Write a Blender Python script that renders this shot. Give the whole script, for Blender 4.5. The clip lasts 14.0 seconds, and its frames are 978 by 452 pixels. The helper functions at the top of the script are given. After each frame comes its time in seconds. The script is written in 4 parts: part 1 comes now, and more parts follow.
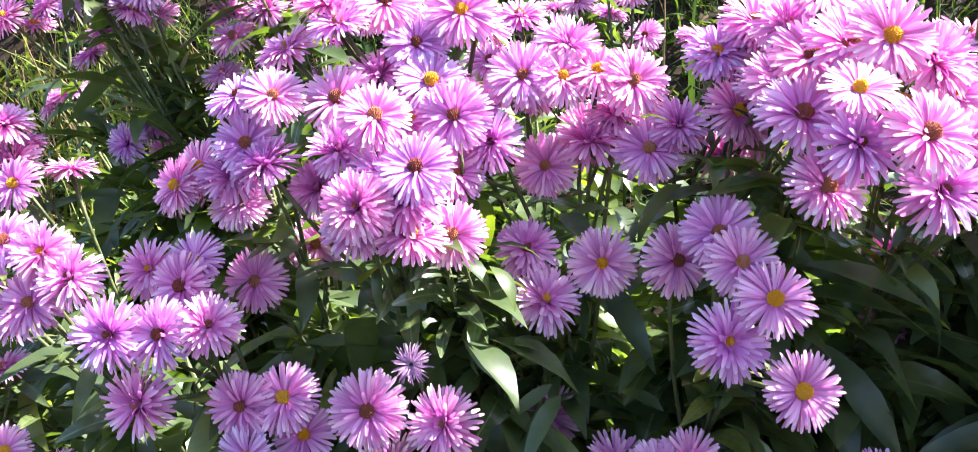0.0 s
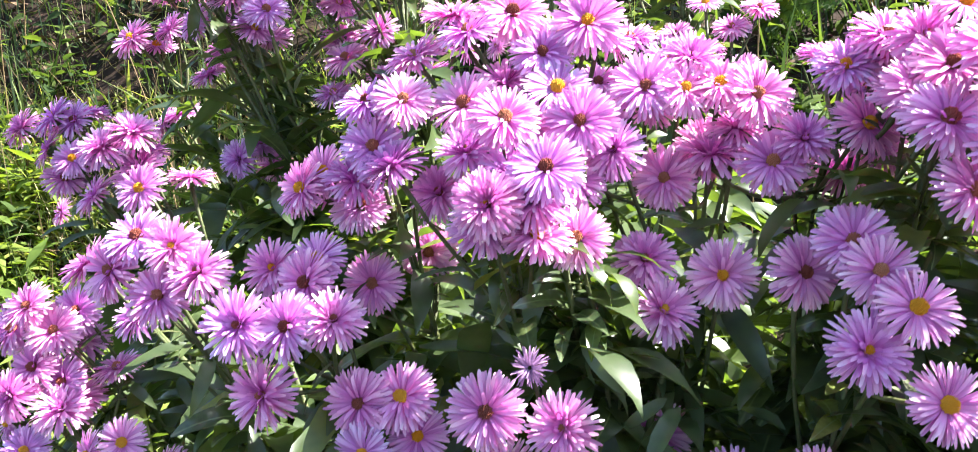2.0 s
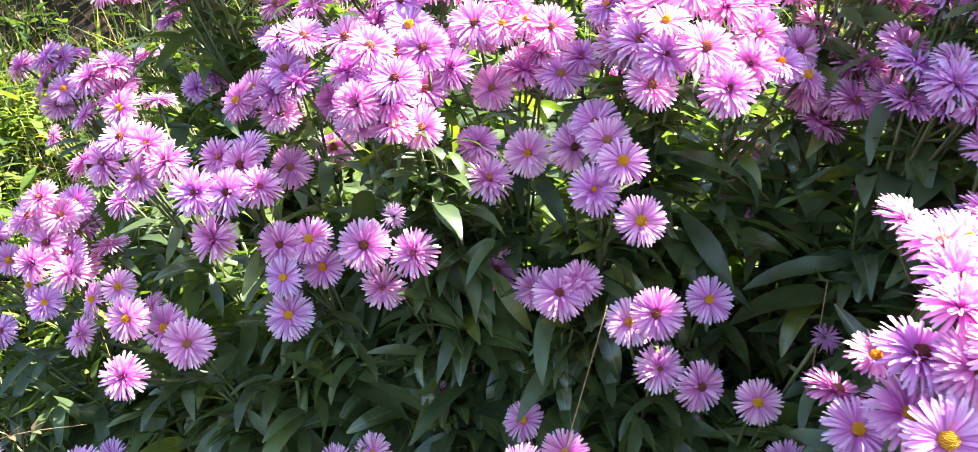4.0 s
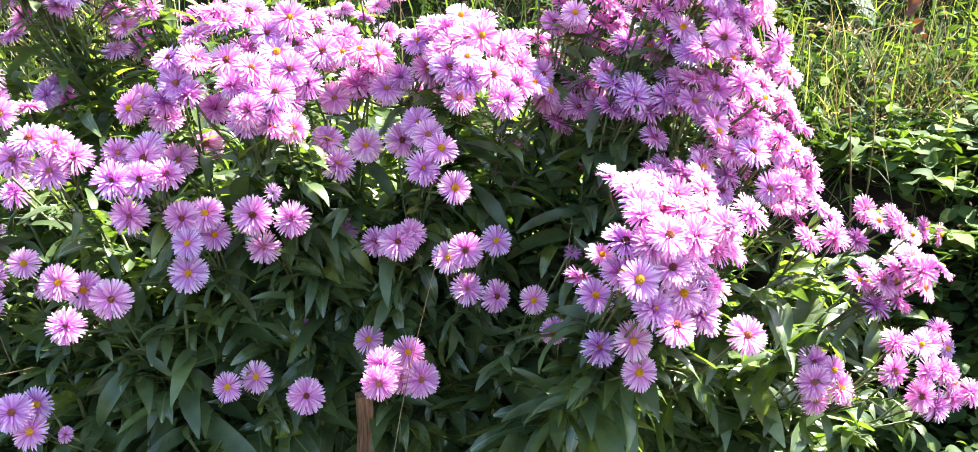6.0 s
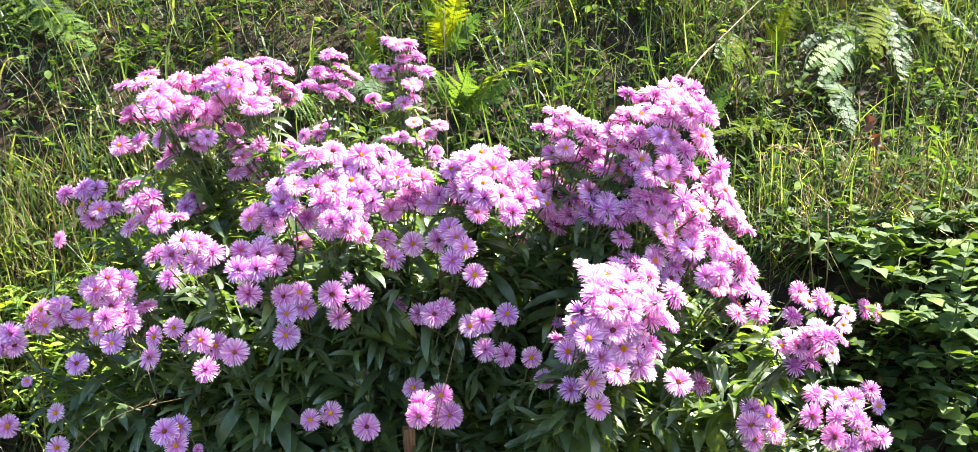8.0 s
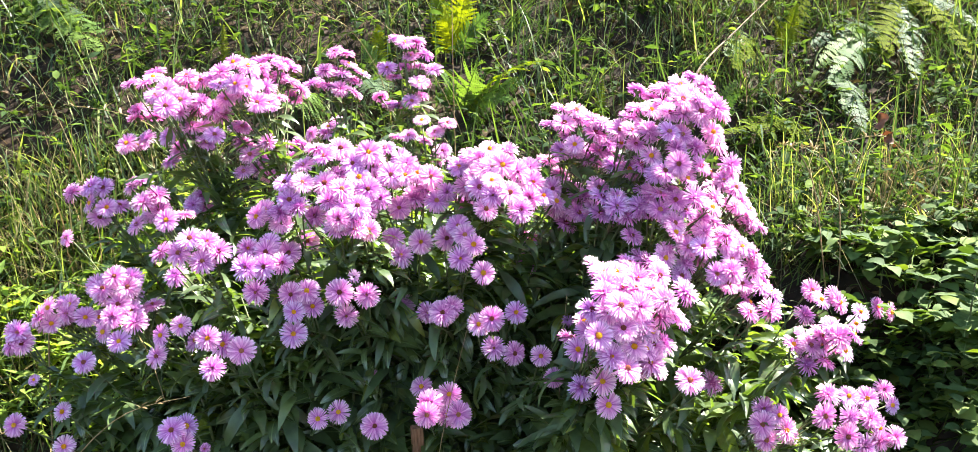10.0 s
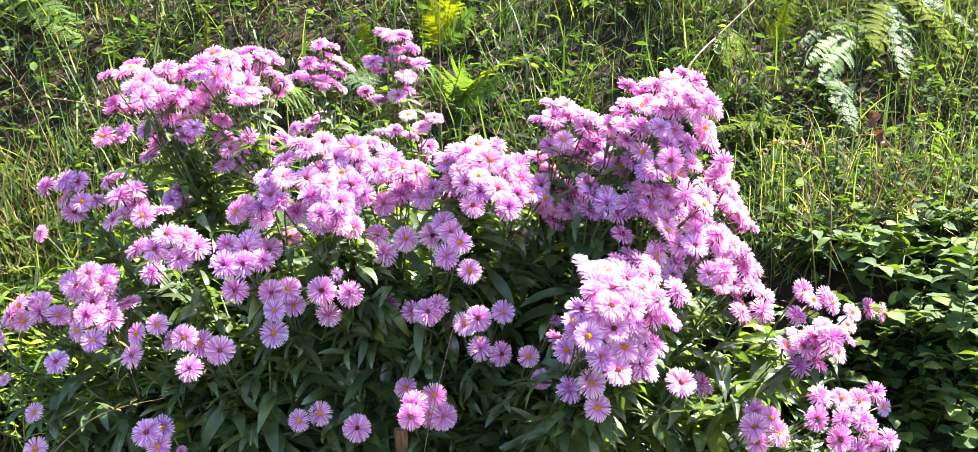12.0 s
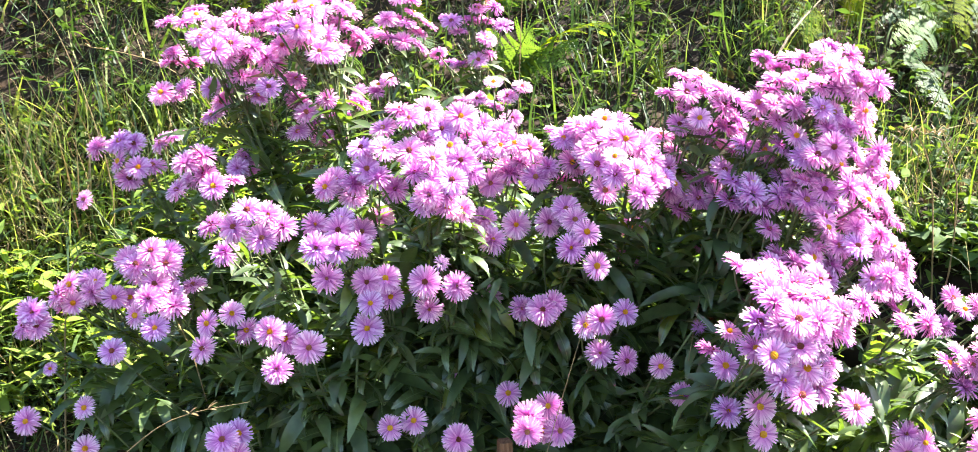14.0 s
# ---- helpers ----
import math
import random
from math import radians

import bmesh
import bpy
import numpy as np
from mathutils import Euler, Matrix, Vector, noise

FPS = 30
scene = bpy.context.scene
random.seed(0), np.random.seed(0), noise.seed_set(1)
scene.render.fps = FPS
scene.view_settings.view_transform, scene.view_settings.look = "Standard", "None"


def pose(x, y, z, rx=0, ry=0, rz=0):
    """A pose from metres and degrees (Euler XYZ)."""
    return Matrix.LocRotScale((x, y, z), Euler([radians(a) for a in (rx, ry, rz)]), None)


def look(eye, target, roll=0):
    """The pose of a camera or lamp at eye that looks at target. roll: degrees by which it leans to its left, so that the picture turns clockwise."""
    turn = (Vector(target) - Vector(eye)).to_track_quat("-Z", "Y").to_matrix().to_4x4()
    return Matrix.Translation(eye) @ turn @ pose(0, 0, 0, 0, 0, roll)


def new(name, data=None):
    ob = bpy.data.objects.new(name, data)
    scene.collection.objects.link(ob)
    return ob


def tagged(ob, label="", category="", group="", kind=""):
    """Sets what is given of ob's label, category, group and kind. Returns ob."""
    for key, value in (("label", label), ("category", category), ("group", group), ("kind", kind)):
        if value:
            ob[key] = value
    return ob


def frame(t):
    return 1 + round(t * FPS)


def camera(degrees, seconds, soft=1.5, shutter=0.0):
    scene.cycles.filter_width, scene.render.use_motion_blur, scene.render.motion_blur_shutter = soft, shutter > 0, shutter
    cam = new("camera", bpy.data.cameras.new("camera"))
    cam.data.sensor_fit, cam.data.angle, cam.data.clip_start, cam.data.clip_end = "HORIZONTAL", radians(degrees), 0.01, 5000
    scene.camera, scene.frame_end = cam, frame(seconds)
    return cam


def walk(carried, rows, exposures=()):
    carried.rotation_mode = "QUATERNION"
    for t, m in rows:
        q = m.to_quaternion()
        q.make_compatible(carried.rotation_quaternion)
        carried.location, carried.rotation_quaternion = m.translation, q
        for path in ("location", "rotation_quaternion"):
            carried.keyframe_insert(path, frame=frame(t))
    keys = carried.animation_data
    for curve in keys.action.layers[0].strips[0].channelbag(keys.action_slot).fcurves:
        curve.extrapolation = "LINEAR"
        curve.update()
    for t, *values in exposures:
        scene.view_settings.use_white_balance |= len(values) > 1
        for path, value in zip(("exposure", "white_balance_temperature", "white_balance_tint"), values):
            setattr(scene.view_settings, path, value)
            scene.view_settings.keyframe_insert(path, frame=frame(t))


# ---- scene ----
LENS, EXPO, SKY, SUN = 62.0, 2.85, 0.082, 5.0
cam = camera(LENS, 14.0, soft=0.3, shutter=0.15)
PATH = [
    (0, (0.0538, 0.0085, 0.8509), (-0.1634, 1.9516, 0.4301), -1.20),
    (0.5, (0.0430, 0.0076, 0.8679), (-0.1987, 1.9720, 0.5807), -0.68),
    (1, (0.0484, -0.0104, 0.8780), (-0.2198, 1.9586, 0.6523), -0.34),
    (1.5, (0.0483, 0.0019, 0.8573), (-0.2857, 1.9622, 0.6434), -0.12),
    (2, (0.0220, -0.0029, 0.8273), (-0.3383, 1.9426, 0.5353), -0.13),
    (2.2, (0.0191, -0.0077, 0.8146), (-0.3639, 1.9283, 0.4901), -0.56),
    (4.3, (0.1650, -0.2083, 0.8228), (-0.0890, 1.7253, 0.3794), -1.38),
    (4.5, (0.1794, -0.2162, 0.8280), (0.0759, 1.7288, 0.3739), -0.32),
    (5, (0.1459, -0.2938, 0.8293), (0.3354, 1.6444, 0.3741), 0.79),
    (5.5, (0.0510, -0.3684, 0.8155), (0.3730, 1.5546, 0.3699), 0.94),
    (6, (0.0354, -0.4523, 0.8458), (0.3965, 1.4656, 0.4081), 0.13),
    (6.5, (0.0691, -0.6121, 0.8793), (0.4106, 1.3117, 0.4524), -0.45),
    (7, (0.0672, -0.7070, 0.8888), (0.3715, 1.2288, 0.4889), -0.08),
    (7.5, (0.0521, -0.7742, 0.9136), (0.2888, 1.1950, 0.6566), -0.47),
    (8, (0.0496, -0.7776, 0.9078), (0.2645, 1.1968, 0.6720), -0.51),
    (8.2, (0.0480, -0.7793, 0.8971), (0.2470, 1.1992, 0.6828), -0.86),
    (10.5, (0.0489, -0.7636, 0.9008), (0.2486, 1.2127, 0.6672), -0.55),
    (11, (0.0364, -0.7594, 0.8967), (0.2546, 1.2154, 0.6670), -0.39),
    (11.5, (0.0530, -0.7513, 0.8946), (0.2662, 1.2238, 0.6633), -0.42),
    (12, (0.0516, -0.7389, 0.8957), (0.2806, 1.2339, 0.6595), -0.22),
    (12.5, (0.0594, -0.7001, 0.8868), (0.3019, 1.2707, 0.6473), 0.08),
    (13, (0.0311, -0.6014, 0.8658), (0.2999, 1.3666, 0.6319), -0.02),
    (13.5, (-0.0210, -0.5445, 0.8667), (0.2598, 1.4151, 0.5823), -0.08),
    (14, (-0.0982, -0.5687, 0.8931), (0.1561, 1.3913, 0.5866), 2.04),
]

walk(cam, [(t, look(eye, target, roll)) for t, eye, target, roll in PATH], [(0.0, EXPO - 0.32, 6350, 9), (2.2, EXPO - 0.30, 6350, 9), (4.4, EXPO + 0.12, 6600, 4), (5.0, EXPO + 0.02, 6600, 3), (6.0, EXPO + 0.24, 6650, 2), (7.0, EXPO + 0.18, 6650, 2), (8.0, EXPO, 6700, 2), (10.5, EXPO + 0.02, 6700, 2), (12.0, EXPO + 0.08, 6700, 2), (14.0, EXPO + 0.2, 6700, 2)])

# ---- world and sun ----
SUN_TO = Vector((0.55, 0.20, 0.81)).normalized()
world = bpy.data.worlds.new("sky_world")
scene.world = world
world.use_nodes = True
wn = world.node_tree.nodes
sky = wn.new("ShaderNodeTexSky")
sky.sky_type = "NISHITA"
sky.sun_disc = False
sky.sun_elevation = math.asin(SUN_TO.z)
sky.sun_rotation = math.atan2(SUN_TO.x, SUN_TO.y)
wn["Background"].inputs["Strength"].default_value = SKY
world.node_tree.links.new(sky.outputs[0], wn["Background"].inputs["Color"])
sun_data = bpy.data.lights.new("sun", "SUN")
sun_data.energy, sun_data.angle, sun_data.color = SUN, radians(0.55), (1.0, 0.955, 0.89)
sun = new("sun", sun_data)
sun.matrix_world = look(SUN_TO * 20, (0, 0, 0))


# ---- materials ----
def ramp(nt, stops):
    node = nt.nodes.new("ShaderNodeValToRGB")
    els = node.color_ramp.elements
    while len(els) < len(stops):
        els.new(0.5)
    for el, (p, c) in zip(els, stops):
        el.position, el.color = p, (*c, 1)
    return node


def mix_rgb(nt, mode, fac, a, b):
    node = nt.nodes.new("ShaderNodeMix")
    node.data_type, node.blend_type = "RGBA", mode
    for sock, value in ((node.inputs[0], fac), (node.inputs[6], a), (node.inputs[7], b)):
        if hasattr(value, "links"):
            nt.links.new(value, sock)
        else:
            sock.default_value = value
    return node.outputs[2]


def blank(name):
    m = bpy.data.materials.new(name)
    m.use_nodes = True
    nt = m.node_tree
    return m, nt, nt.nodes["Principled BSDF"], nt.nodes["Material Output"]


def noise_fac(nt, scale, detail=3.0, coord="Object"):
    tc = nt.nodes.new("ShaderNodeTexCoord")
    n = nt.nodes.new("ShaderNodeTexNoise")
    n.inputs["Scale"].default_value, n.inputs["Detail"].default_value = scale, detail
    nt.links.new(tc.outputs[coord], n.inputs["Vector"])
    return n.outputs["Fac"]


def leafy(name, stops, per="object", glow=0.4, rough=0.45, spec=0.5, grain=60.0, sheen=(1.25, 1.35, 0.55), bump=0.15, rib=0.0):
    """A thin green or petal surface: gloss and diffuse in front, light let through from behind."""
    m, nt, bsdf, out = blank(name)
    if per == "object":
        info = nt.nodes.new("ShaderNodeObjectInfo").outputs["Random"]
    else:
        info = nt.nodes.new("ShaderNodeNewGeometry").outputs["Random Per Island"]
    r = ramp(nt, stops)
    nt.links.new(info, r.inputs["Fac"])
    nf = noise_fac(nt, grain)
    shade = ramp(nt, [(0.25, (0.62, 0.62, 0.62)), (0.75, (1.2, 1.2, 1.2))])
    nt.links.new(nf, shade.inputs["Fac"])
    col = mix_rgb(nt, "MULTIPLY", 1.0, r.outputs[0], shade.outputs[0])
    if rib:
        xyz = nt.nodes.new("ShaderNodeSeparateXYZ")
        nt.links.new(nt.nodes.new("ShaderNodeTexCoord").outputs["Object"], xyz.inputs[0])
        side = nt.nodes.new("ShaderNodeMath")
        side.operation = "ABSOLUTE"
        nt.links.new(xyz.outputs["Y"], side.inputs[0])
        line = ramp(nt, [(0.0, (1, 1, 1)), (rib, (0, 0, 0))])
        nt.links.new(side.outputs[0], line.inputs["Fac"])
        col = mix_rgb(nt, "MIX", line.outputs[0], col, (0.16, 0.21, 0.10, 1))
    nt.links.new(col, bsdf.inputs["Base Color"])
    bsdf.inputs["Roughness"].default_value = rough
    bsdf.inputs["Specular IOR Level"].default_value = spec
    bp = nt.nodes.new("ShaderNodeBump")
    bp.inputs["Strength"].default_value, bp.inputs["Distance"].default_value = bump, 0.002
    nt.links.new(nf, bp.inputs["Height"])
    nt.links.new(bp.outputs[0], bsdf.inputs["Normal"])
    tr = nt.nodes.new("ShaderNodeBsdfTranslucent")
    nt.links.new(mix_rgb(nt, "MULTIPLY", 1.0, col, (*sheen, 1)), tr.inputs["Color"])
    mx = nt.nodes.new("ShaderNodeMixShader")
    mx.inputs[0].default_value = glow
    nt.links.new(bsdf.outputs[0], mx.inputs[1])
    nt.links.new(tr.outputs[0], mx.inputs[2])
    nt.links.new(mx.outputs[0], out.inputs["Surface"])
    return m


def solid(name, stops, scale=30.0, rough=0.8, spec=0.3, bump=0.4, stretch=None, per=""):
    m, nt, bsdf, out = blank(name)
    tc = nt.nodes.new("ShaderNodeTexCoord")
    mp = nt.nodes.new("ShaderNodeMapping")
    if stretch:
        mp.inputs["Scale"].default_value = stretch
    nt.links.new(tc.outputs["Object"], mp.inputs["Vector"])
    facs = []
    for s, d in ((scale, 6.0), (scale * 0.15, 2.0)):
        n = nt.nodes.new("ShaderNodeTexNoise")
        n.inputs["Scale"].default_value, n.inputs["Detail"].default_value = s, d
        nt.links.new(mp.outputs[0], n.inputs["Vector"])
        facs.append(n.outputs["Fac"])
    r = ramp(nt, stops)
    nt.links.new(facs[0], r.inputs["Fac"])
    big = ramp(nt, [(0.3, (0.55, 0.55, 0.55)), (0.7, (1.15, 1.12, 1.05))])
    nt.links.new(facs[1], big.inputs["Fac"])
    nt.links.new(mix_rgb(nt, "MULTIPLY", 1.0, r.outputs[0], big.outputs[0]), bsdf.inputs["Base Color"])
    bsdf.inputs["Roughness"].default_value = rough
    bsdf.inputs["Specular IOR Level"].default_value = spec
    bp = nt.nodes.new("ShaderNodeBump")
    bp.inputs["Strength"].default_value, bp.inputs["Distance"].default_value = bump, 0.01
    nt.links.new(facs[0], bp.inputs["Height"])
    nt.links.new(bp.outputs[0], bsdf.inputs["Normal"])
    return m


def petal_material():
    """Pink ray petals: deeper towards the disc, paler at the tips, each petal a little different."""
    m, nt, bsdf, out = blank("petal_pink")
    hue = ramp(nt, [(0.0, (0.78, 0.41, 0.75)), (0.35, (0.84, 0.42, 0.71)), (0.7, (0.86, 0.51, 0.77)), (1.0, (0.73, 0.42, 0.79))])
    nt.links.new(nt.nodes.new("ShaderNodeObjectInfo").outputs["Random"], hue.inputs["Fac"])
    isl = ramp(nt, [(0.0, (0.70, 0.52, 0.70)), (0.5, (0.95, 0.92, 0.95)), (1.0, (1.12, 1.36, 1.12))])
    nt.links.new(nt.nodes.new("ShaderNodeNewGeometry").outputs["Random Per Island"], isl.inputs["Fac"])
    tc = nt.nodes.new("ShaderNodeTexCoord")
    ln = nt.nodes.new("ShaderNodeVectorMath")
    ln.operation = "LENGTH"
    nt.links.new(tc.outputs["Object"], ln.inputs[0])
    # Sunlit white of the tips is put into the colour, over their own paleness
    along = ramp(nt, [(0.15, (0.86, 0.52, 0.80)), (0.45, (0.96, 0.84, 0.95)), (0.92, (1.08, 1.46, 1.08))])
    nt.links.new(ln.outputs["Value"], along.inputs["Fac"])
    col = mix_rgb(nt, "MULTIPLY", 1.0, mix_rgb(nt, "MULTIPLY", 1.0, hue.outputs[0], isl.outputs[0]), along.outputs[0])
    nt.links.new(col, bsdf.inputs["Base Color"])
    bsdf.inputs["Roughness"].default_value = 0.5
    bsdf.inputs["Specular IOR Level"].default_value = 0.4
    tr = nt.nodes.new("ShaderNodeBsdfTranslucent")
    nt.links.new(mix_rgb(nt, "MULTIPLY", 1.0, col, (1.05, 0.44, 0.92, 1)), tr.inputs["Color"])
    mx = nt.nodes.new("ShaderNodeMixShader")
    mx.inputs[0].default_value = 0.42
    nt.links.new(bsdf.outputs[0], mx.inputs[1])
    nt.links.new(tr.outputs[0], mx.inputs[2])
    nt.links.new(mx.outputs[0], out.inputs["Surface"])
    return m


PETAL = petal_material()
PETAL_OLD = leafy("petal_faded", [(0.0, (0.42, 0.22, 0.42)), (1.0, (0.50, 0.33, 0.50))], glow=0.35, rough=0.7, spec=0.2, grain=25.0, sheen=(1.0, 0.85, 1.0))
DISC_GOLD = leafy("disc_gold", [(0.0, (0.86, 0.40, 0.03)), (1.0, (0.92, 0.52, 0.06))], glow=0.25, rough=0.8, spec=0.1, grain=900.0, sheen=(1.0, 0.9, 0.6))
DISC_RUST = leafy("disc_rust", [(0.0, (0.24, 0.065, 0.05)), (0.6, (0.44, 0.15, 0.10)), (1.0, (0.62, 0.28, 0.15))], glow=0.25, rough=0.8, spec=0.1, grain=900.0, sheen=(1.0, 0.9, 0.7))
CALYX = leafy("calyx_green", [(0.0, (0.06, 0.12, 0.03)), (1.0, (0.10, 0.15, 0.05))], glow=0.15)
STEM = solid("stem_green", [(0.3, (0.06, 0.09, 0.03)), (0.7, (0.13, 0.14, 0.05))], 120.0, 0.6, 0.4, 0.3)
LEAF = leafy("aster_leaf", [(0.0, (0.058, 0.088, 0.042)), (0.5, (0.088, 0.122, 0.052)), (0.88, (0.115, 0.150, 0.052)), (1.0, (0.19, 0.22, 0.045))],
             glow=0.32, rough=0.27, spec=0.85, grain=9.0, sheen=(2.3, 2.5, 0.5), rib=0.012)
LEAF_INNER = leafy("aster_leaf_inner", [(0.0, (0.052, 0.080, 0.035)), (0.5, (0.080, 0.114, 0.045)), (0.9, (0.106, 0.146, 0.048)), (1.0, (0.18, 0.21, 0.045))],
                   per="island", glow=0.34, rough=0.36, spec=0.6, grain=60.0, sheen=(2.3, 2.5, 0.5))
WEED = leafy("weed_leaf", [(0.0, (0.036, 0.062, 0.022)), (0.6, (0.058, 0.092, 0.028)), (1.0, (0.10, 0.15, 0.035))], glow=0.26, rough=0.7, spec=0.12, grain=8.0, sheen=(1.5, 1.6, 0.4), rib=0.02)
HERB = leafy("herb_leaf", [(0.0, (0.028, 0.052, 0.020)), (0.6, (0.052, 0.086, 0.027)), (1.0, (0.13, 0.18, 0.040))], per="island", glow=0.46, rough=0.75, spec=0.1, grain=40.0, sheen=(1.5, 1.5, 0.55))
# Lit copy of the herb leaf: sunshine on the left painted as lighter green
HERB_LIT = leafy("herb_lit", [(0.0, (0.11, 0.17, 0.035)), (0.6, (0.18, 0.25, 0.045)), (1.0, (0.30, 0.34, 0.08))], per="island", glow=0.48, rough=0.6, spec=0.2, grain=40.0, sheen=(1.5, 1.5, 0.5))
HERB_OVAL = leafy("herb_oval", [(0.0, (0.045, 0.075, 0.026)), (0.6, (0.075, 0.115, 0.034)), (1.0, (0.14, 0.18, 0.040))], per="island", glow=0.26, rough=0.7, spec=0.15, grain=40.0, sheen=(1.5, 1.6, 0.4))
FERN = leafy("fern_green", [(0.0, (0.070, 0.135, 0.035)), (0.7, (0.115, 0.185, 0.040)), (1.0, (0.18, 0.23, 0.045))], glow=0.46, rough=0.6, spec=0.2, grain=50.0, sheen=(1.1, 1.1, 0.45))
# Backlit fern fronds: the sun's golden glow is mixed into this base colour
FERN_SUNLIT = leafy("fern_sunlit", [(0.0, (0.13, 0.18, 0.020)), (1.0, (0.21, 0.24, 0.022))], glow=0.65, rough=0.7, spec=0.05, grain=50.0, sheen=(1.5, 1.4, 0.25))
FERN_PALE = leafy("fern_pale", [(0.0, (0.055, 0.085, 0.045)), (1.0, (0.11, 0.15, 0.085))], glow=0.3, rough=0.6, spec=0.1, grain=50.0, sheen=(1.2, 1.2, 0.8))
GRASS = leafy("grass_blade", [(0.0, (0.022, 0.042, 0.018)), (0.5, (0.044, 0.076, 0.027)), (0.82, (0.085, 0.13, 0.036)), (1.0, (0.24, 0.27, 0.10))],
              per="island", glow=0.42, rough=0.5, spec=0.35, grain=25.0, sheen=(1.4, 1.4, 0.55))
# Brighter, yellower copy of the grass, with sunlight put into its colour
GRASS_PALE_LIT = leafy("grass_pale_lit", [(0.0, (0.08, 0.13, 0.03)), (0.6, (0.16, 0.22, 0.04)), (1.0, (0.42, 0.40, 0.18))], per="island", glow=0.42, rough=0.5, spec=0.35, grain=25.0, sheen=(1.4, 1.4, 0.5))
STRAW = leafy("straw", [(0.0, (0.16, 0.10, 0.05)), (0.6, (0.30, 0.21, 0.11)), (1.0, (0.50, 0.42, 0.27))], per="island", glow=0.2, rough=0.7, spec=0.2, sheen=(1, 1, 0.8))
TWIG = solid("twig", [(0.3, (0.11, 0.075, 0.05)), (0.7, (0.28, 0.21, 0.16))], 200.0, 0.85, 0.2, 0.5)
RUST_LEAF = leafy("dead_leaf", [(0.0, (0.09, 0.035, 0.018)), (1.0, (0.16, 0.065, 0.03))], glow=0.3, rough=0.7, sheen=(1.3, 1.0, 0.6))
LITTER = leafy("litter", [(0.0, (0.035, 0.024, 0.017)), (0.6, (0.075, 0.048, 0.032)), (1.0, (0.20, 0.13, 0.08))], per="island", glow=0.1, rough=0.8, spec=0.2)
SOIL = solid("soil", [(0.25, (0.014, 0.010, 0.008)), (0.55, (0.034, 0.022, 0.016)), (0.8, (0.085, 0.050, 0.033))], 22.0, 0.95, 0.15, 1.0)
WOOD = solid("stake_wood", [(0.3, (0.16, 0.075, 0.04)), (0.7, (0.32, 0.17, 0.10))], 60.0, 0.85, 0.2, 0.6, (6, 6, 0.6))
YELLOW = leafy("yellow_petal", [(0.0, (0.75, 0.6, 0.03)), (1.0, (0.8, 0.66, 0.04))], glow=0.3)


# ---- builders ----
def mesh_from(name, verts, faces, material, smooth=True):
    me = bpy.data.meshes.new(name)
    me.from_pydata([tuple(v) for v in verts], [], faces)
    me.materials.append(material)
    if smooth:
        me.polygons.foreach_set("use_smooth", [True] * len(me.polygons))
    me.update()
    return me


def part(name, me, parent, m=None, label=""):
    ob = new(name, me)
    ob.parent = parent
    if m is not None:
        ob.matrix_local = m
    return tagged(ob, label) if label else ob


def frame_to(z_axis, spin=0.0, at=(0, 0, 0), size=1.0):
    """A pose whose z points along z_axis."""
    q = Vector(z_axis).normalized().to_track_quat("Z", "Y")
    return Matrix.Translation(at) @ q.to_matrix().to_4x4() @ Matrix.Rotation(spin, 4, "Z") @ Matrix.Scale(size, 4)


class Soup:
    """Collects vertices and faces for one mesh."""

    def __init__(self):
        self.v, self.f = [], []

    def strip(self, rows):
        """rows: lists of equal length, joined into a sheet."""
        n, k = len(self.v), len(rows[0])
        for row in rows:
            self.v.extend(row)
        for i in range(len(rows) - 1):
            for j in range(k - 1):
                a = n + i * k + j
                self.f.append((a, a + 1, a + k + 1, a + k))

    def tube(self, pts, radii, sides=5):
        n = len(self.v)
        for i, p in enumerate(pts):
            d = (pts[min(i + 1, len(pts) - 1)] - pts[max(i - 1, 0)]).normalized()
            u = d.orthogonal().normalized()
            w = d.cross(u)
            for s in range(sides):
                a = 2 * math.pi * s / sides
                self.v.append(p + (u * math.cos(a) + w * math.sin(a)) * radii[i])
        for i in range(len(pts) - 1):
            for s in range(sides):
                a, b = n + i * sides + s, n + i * sides + (s + 1) % sides
                self.f.append((a, b, b + sides, a + sides))
        self.f.append(tuple(n + s for s in range(sides))[::-1])
        self.f.append(tuple(n + (len(pts) - 1) * sides + s for s in range(sides)))

    def mesh(self, name, material, smooth=True):
        return mesh_from(name, self.v, self.f, material, smooth)


def bezier(a, b, c, n):
    return [a * (1 - t) ** 2 + b * 2 * t * (1 - t) + c * t * t for t in [i / (n - 1) for i in range(n)]]


def smooth_step(a, b, x):
    t = min(1.0, max(0.0, (x - a) / (b - a)))
    return t * t * (3 - 2 * t)


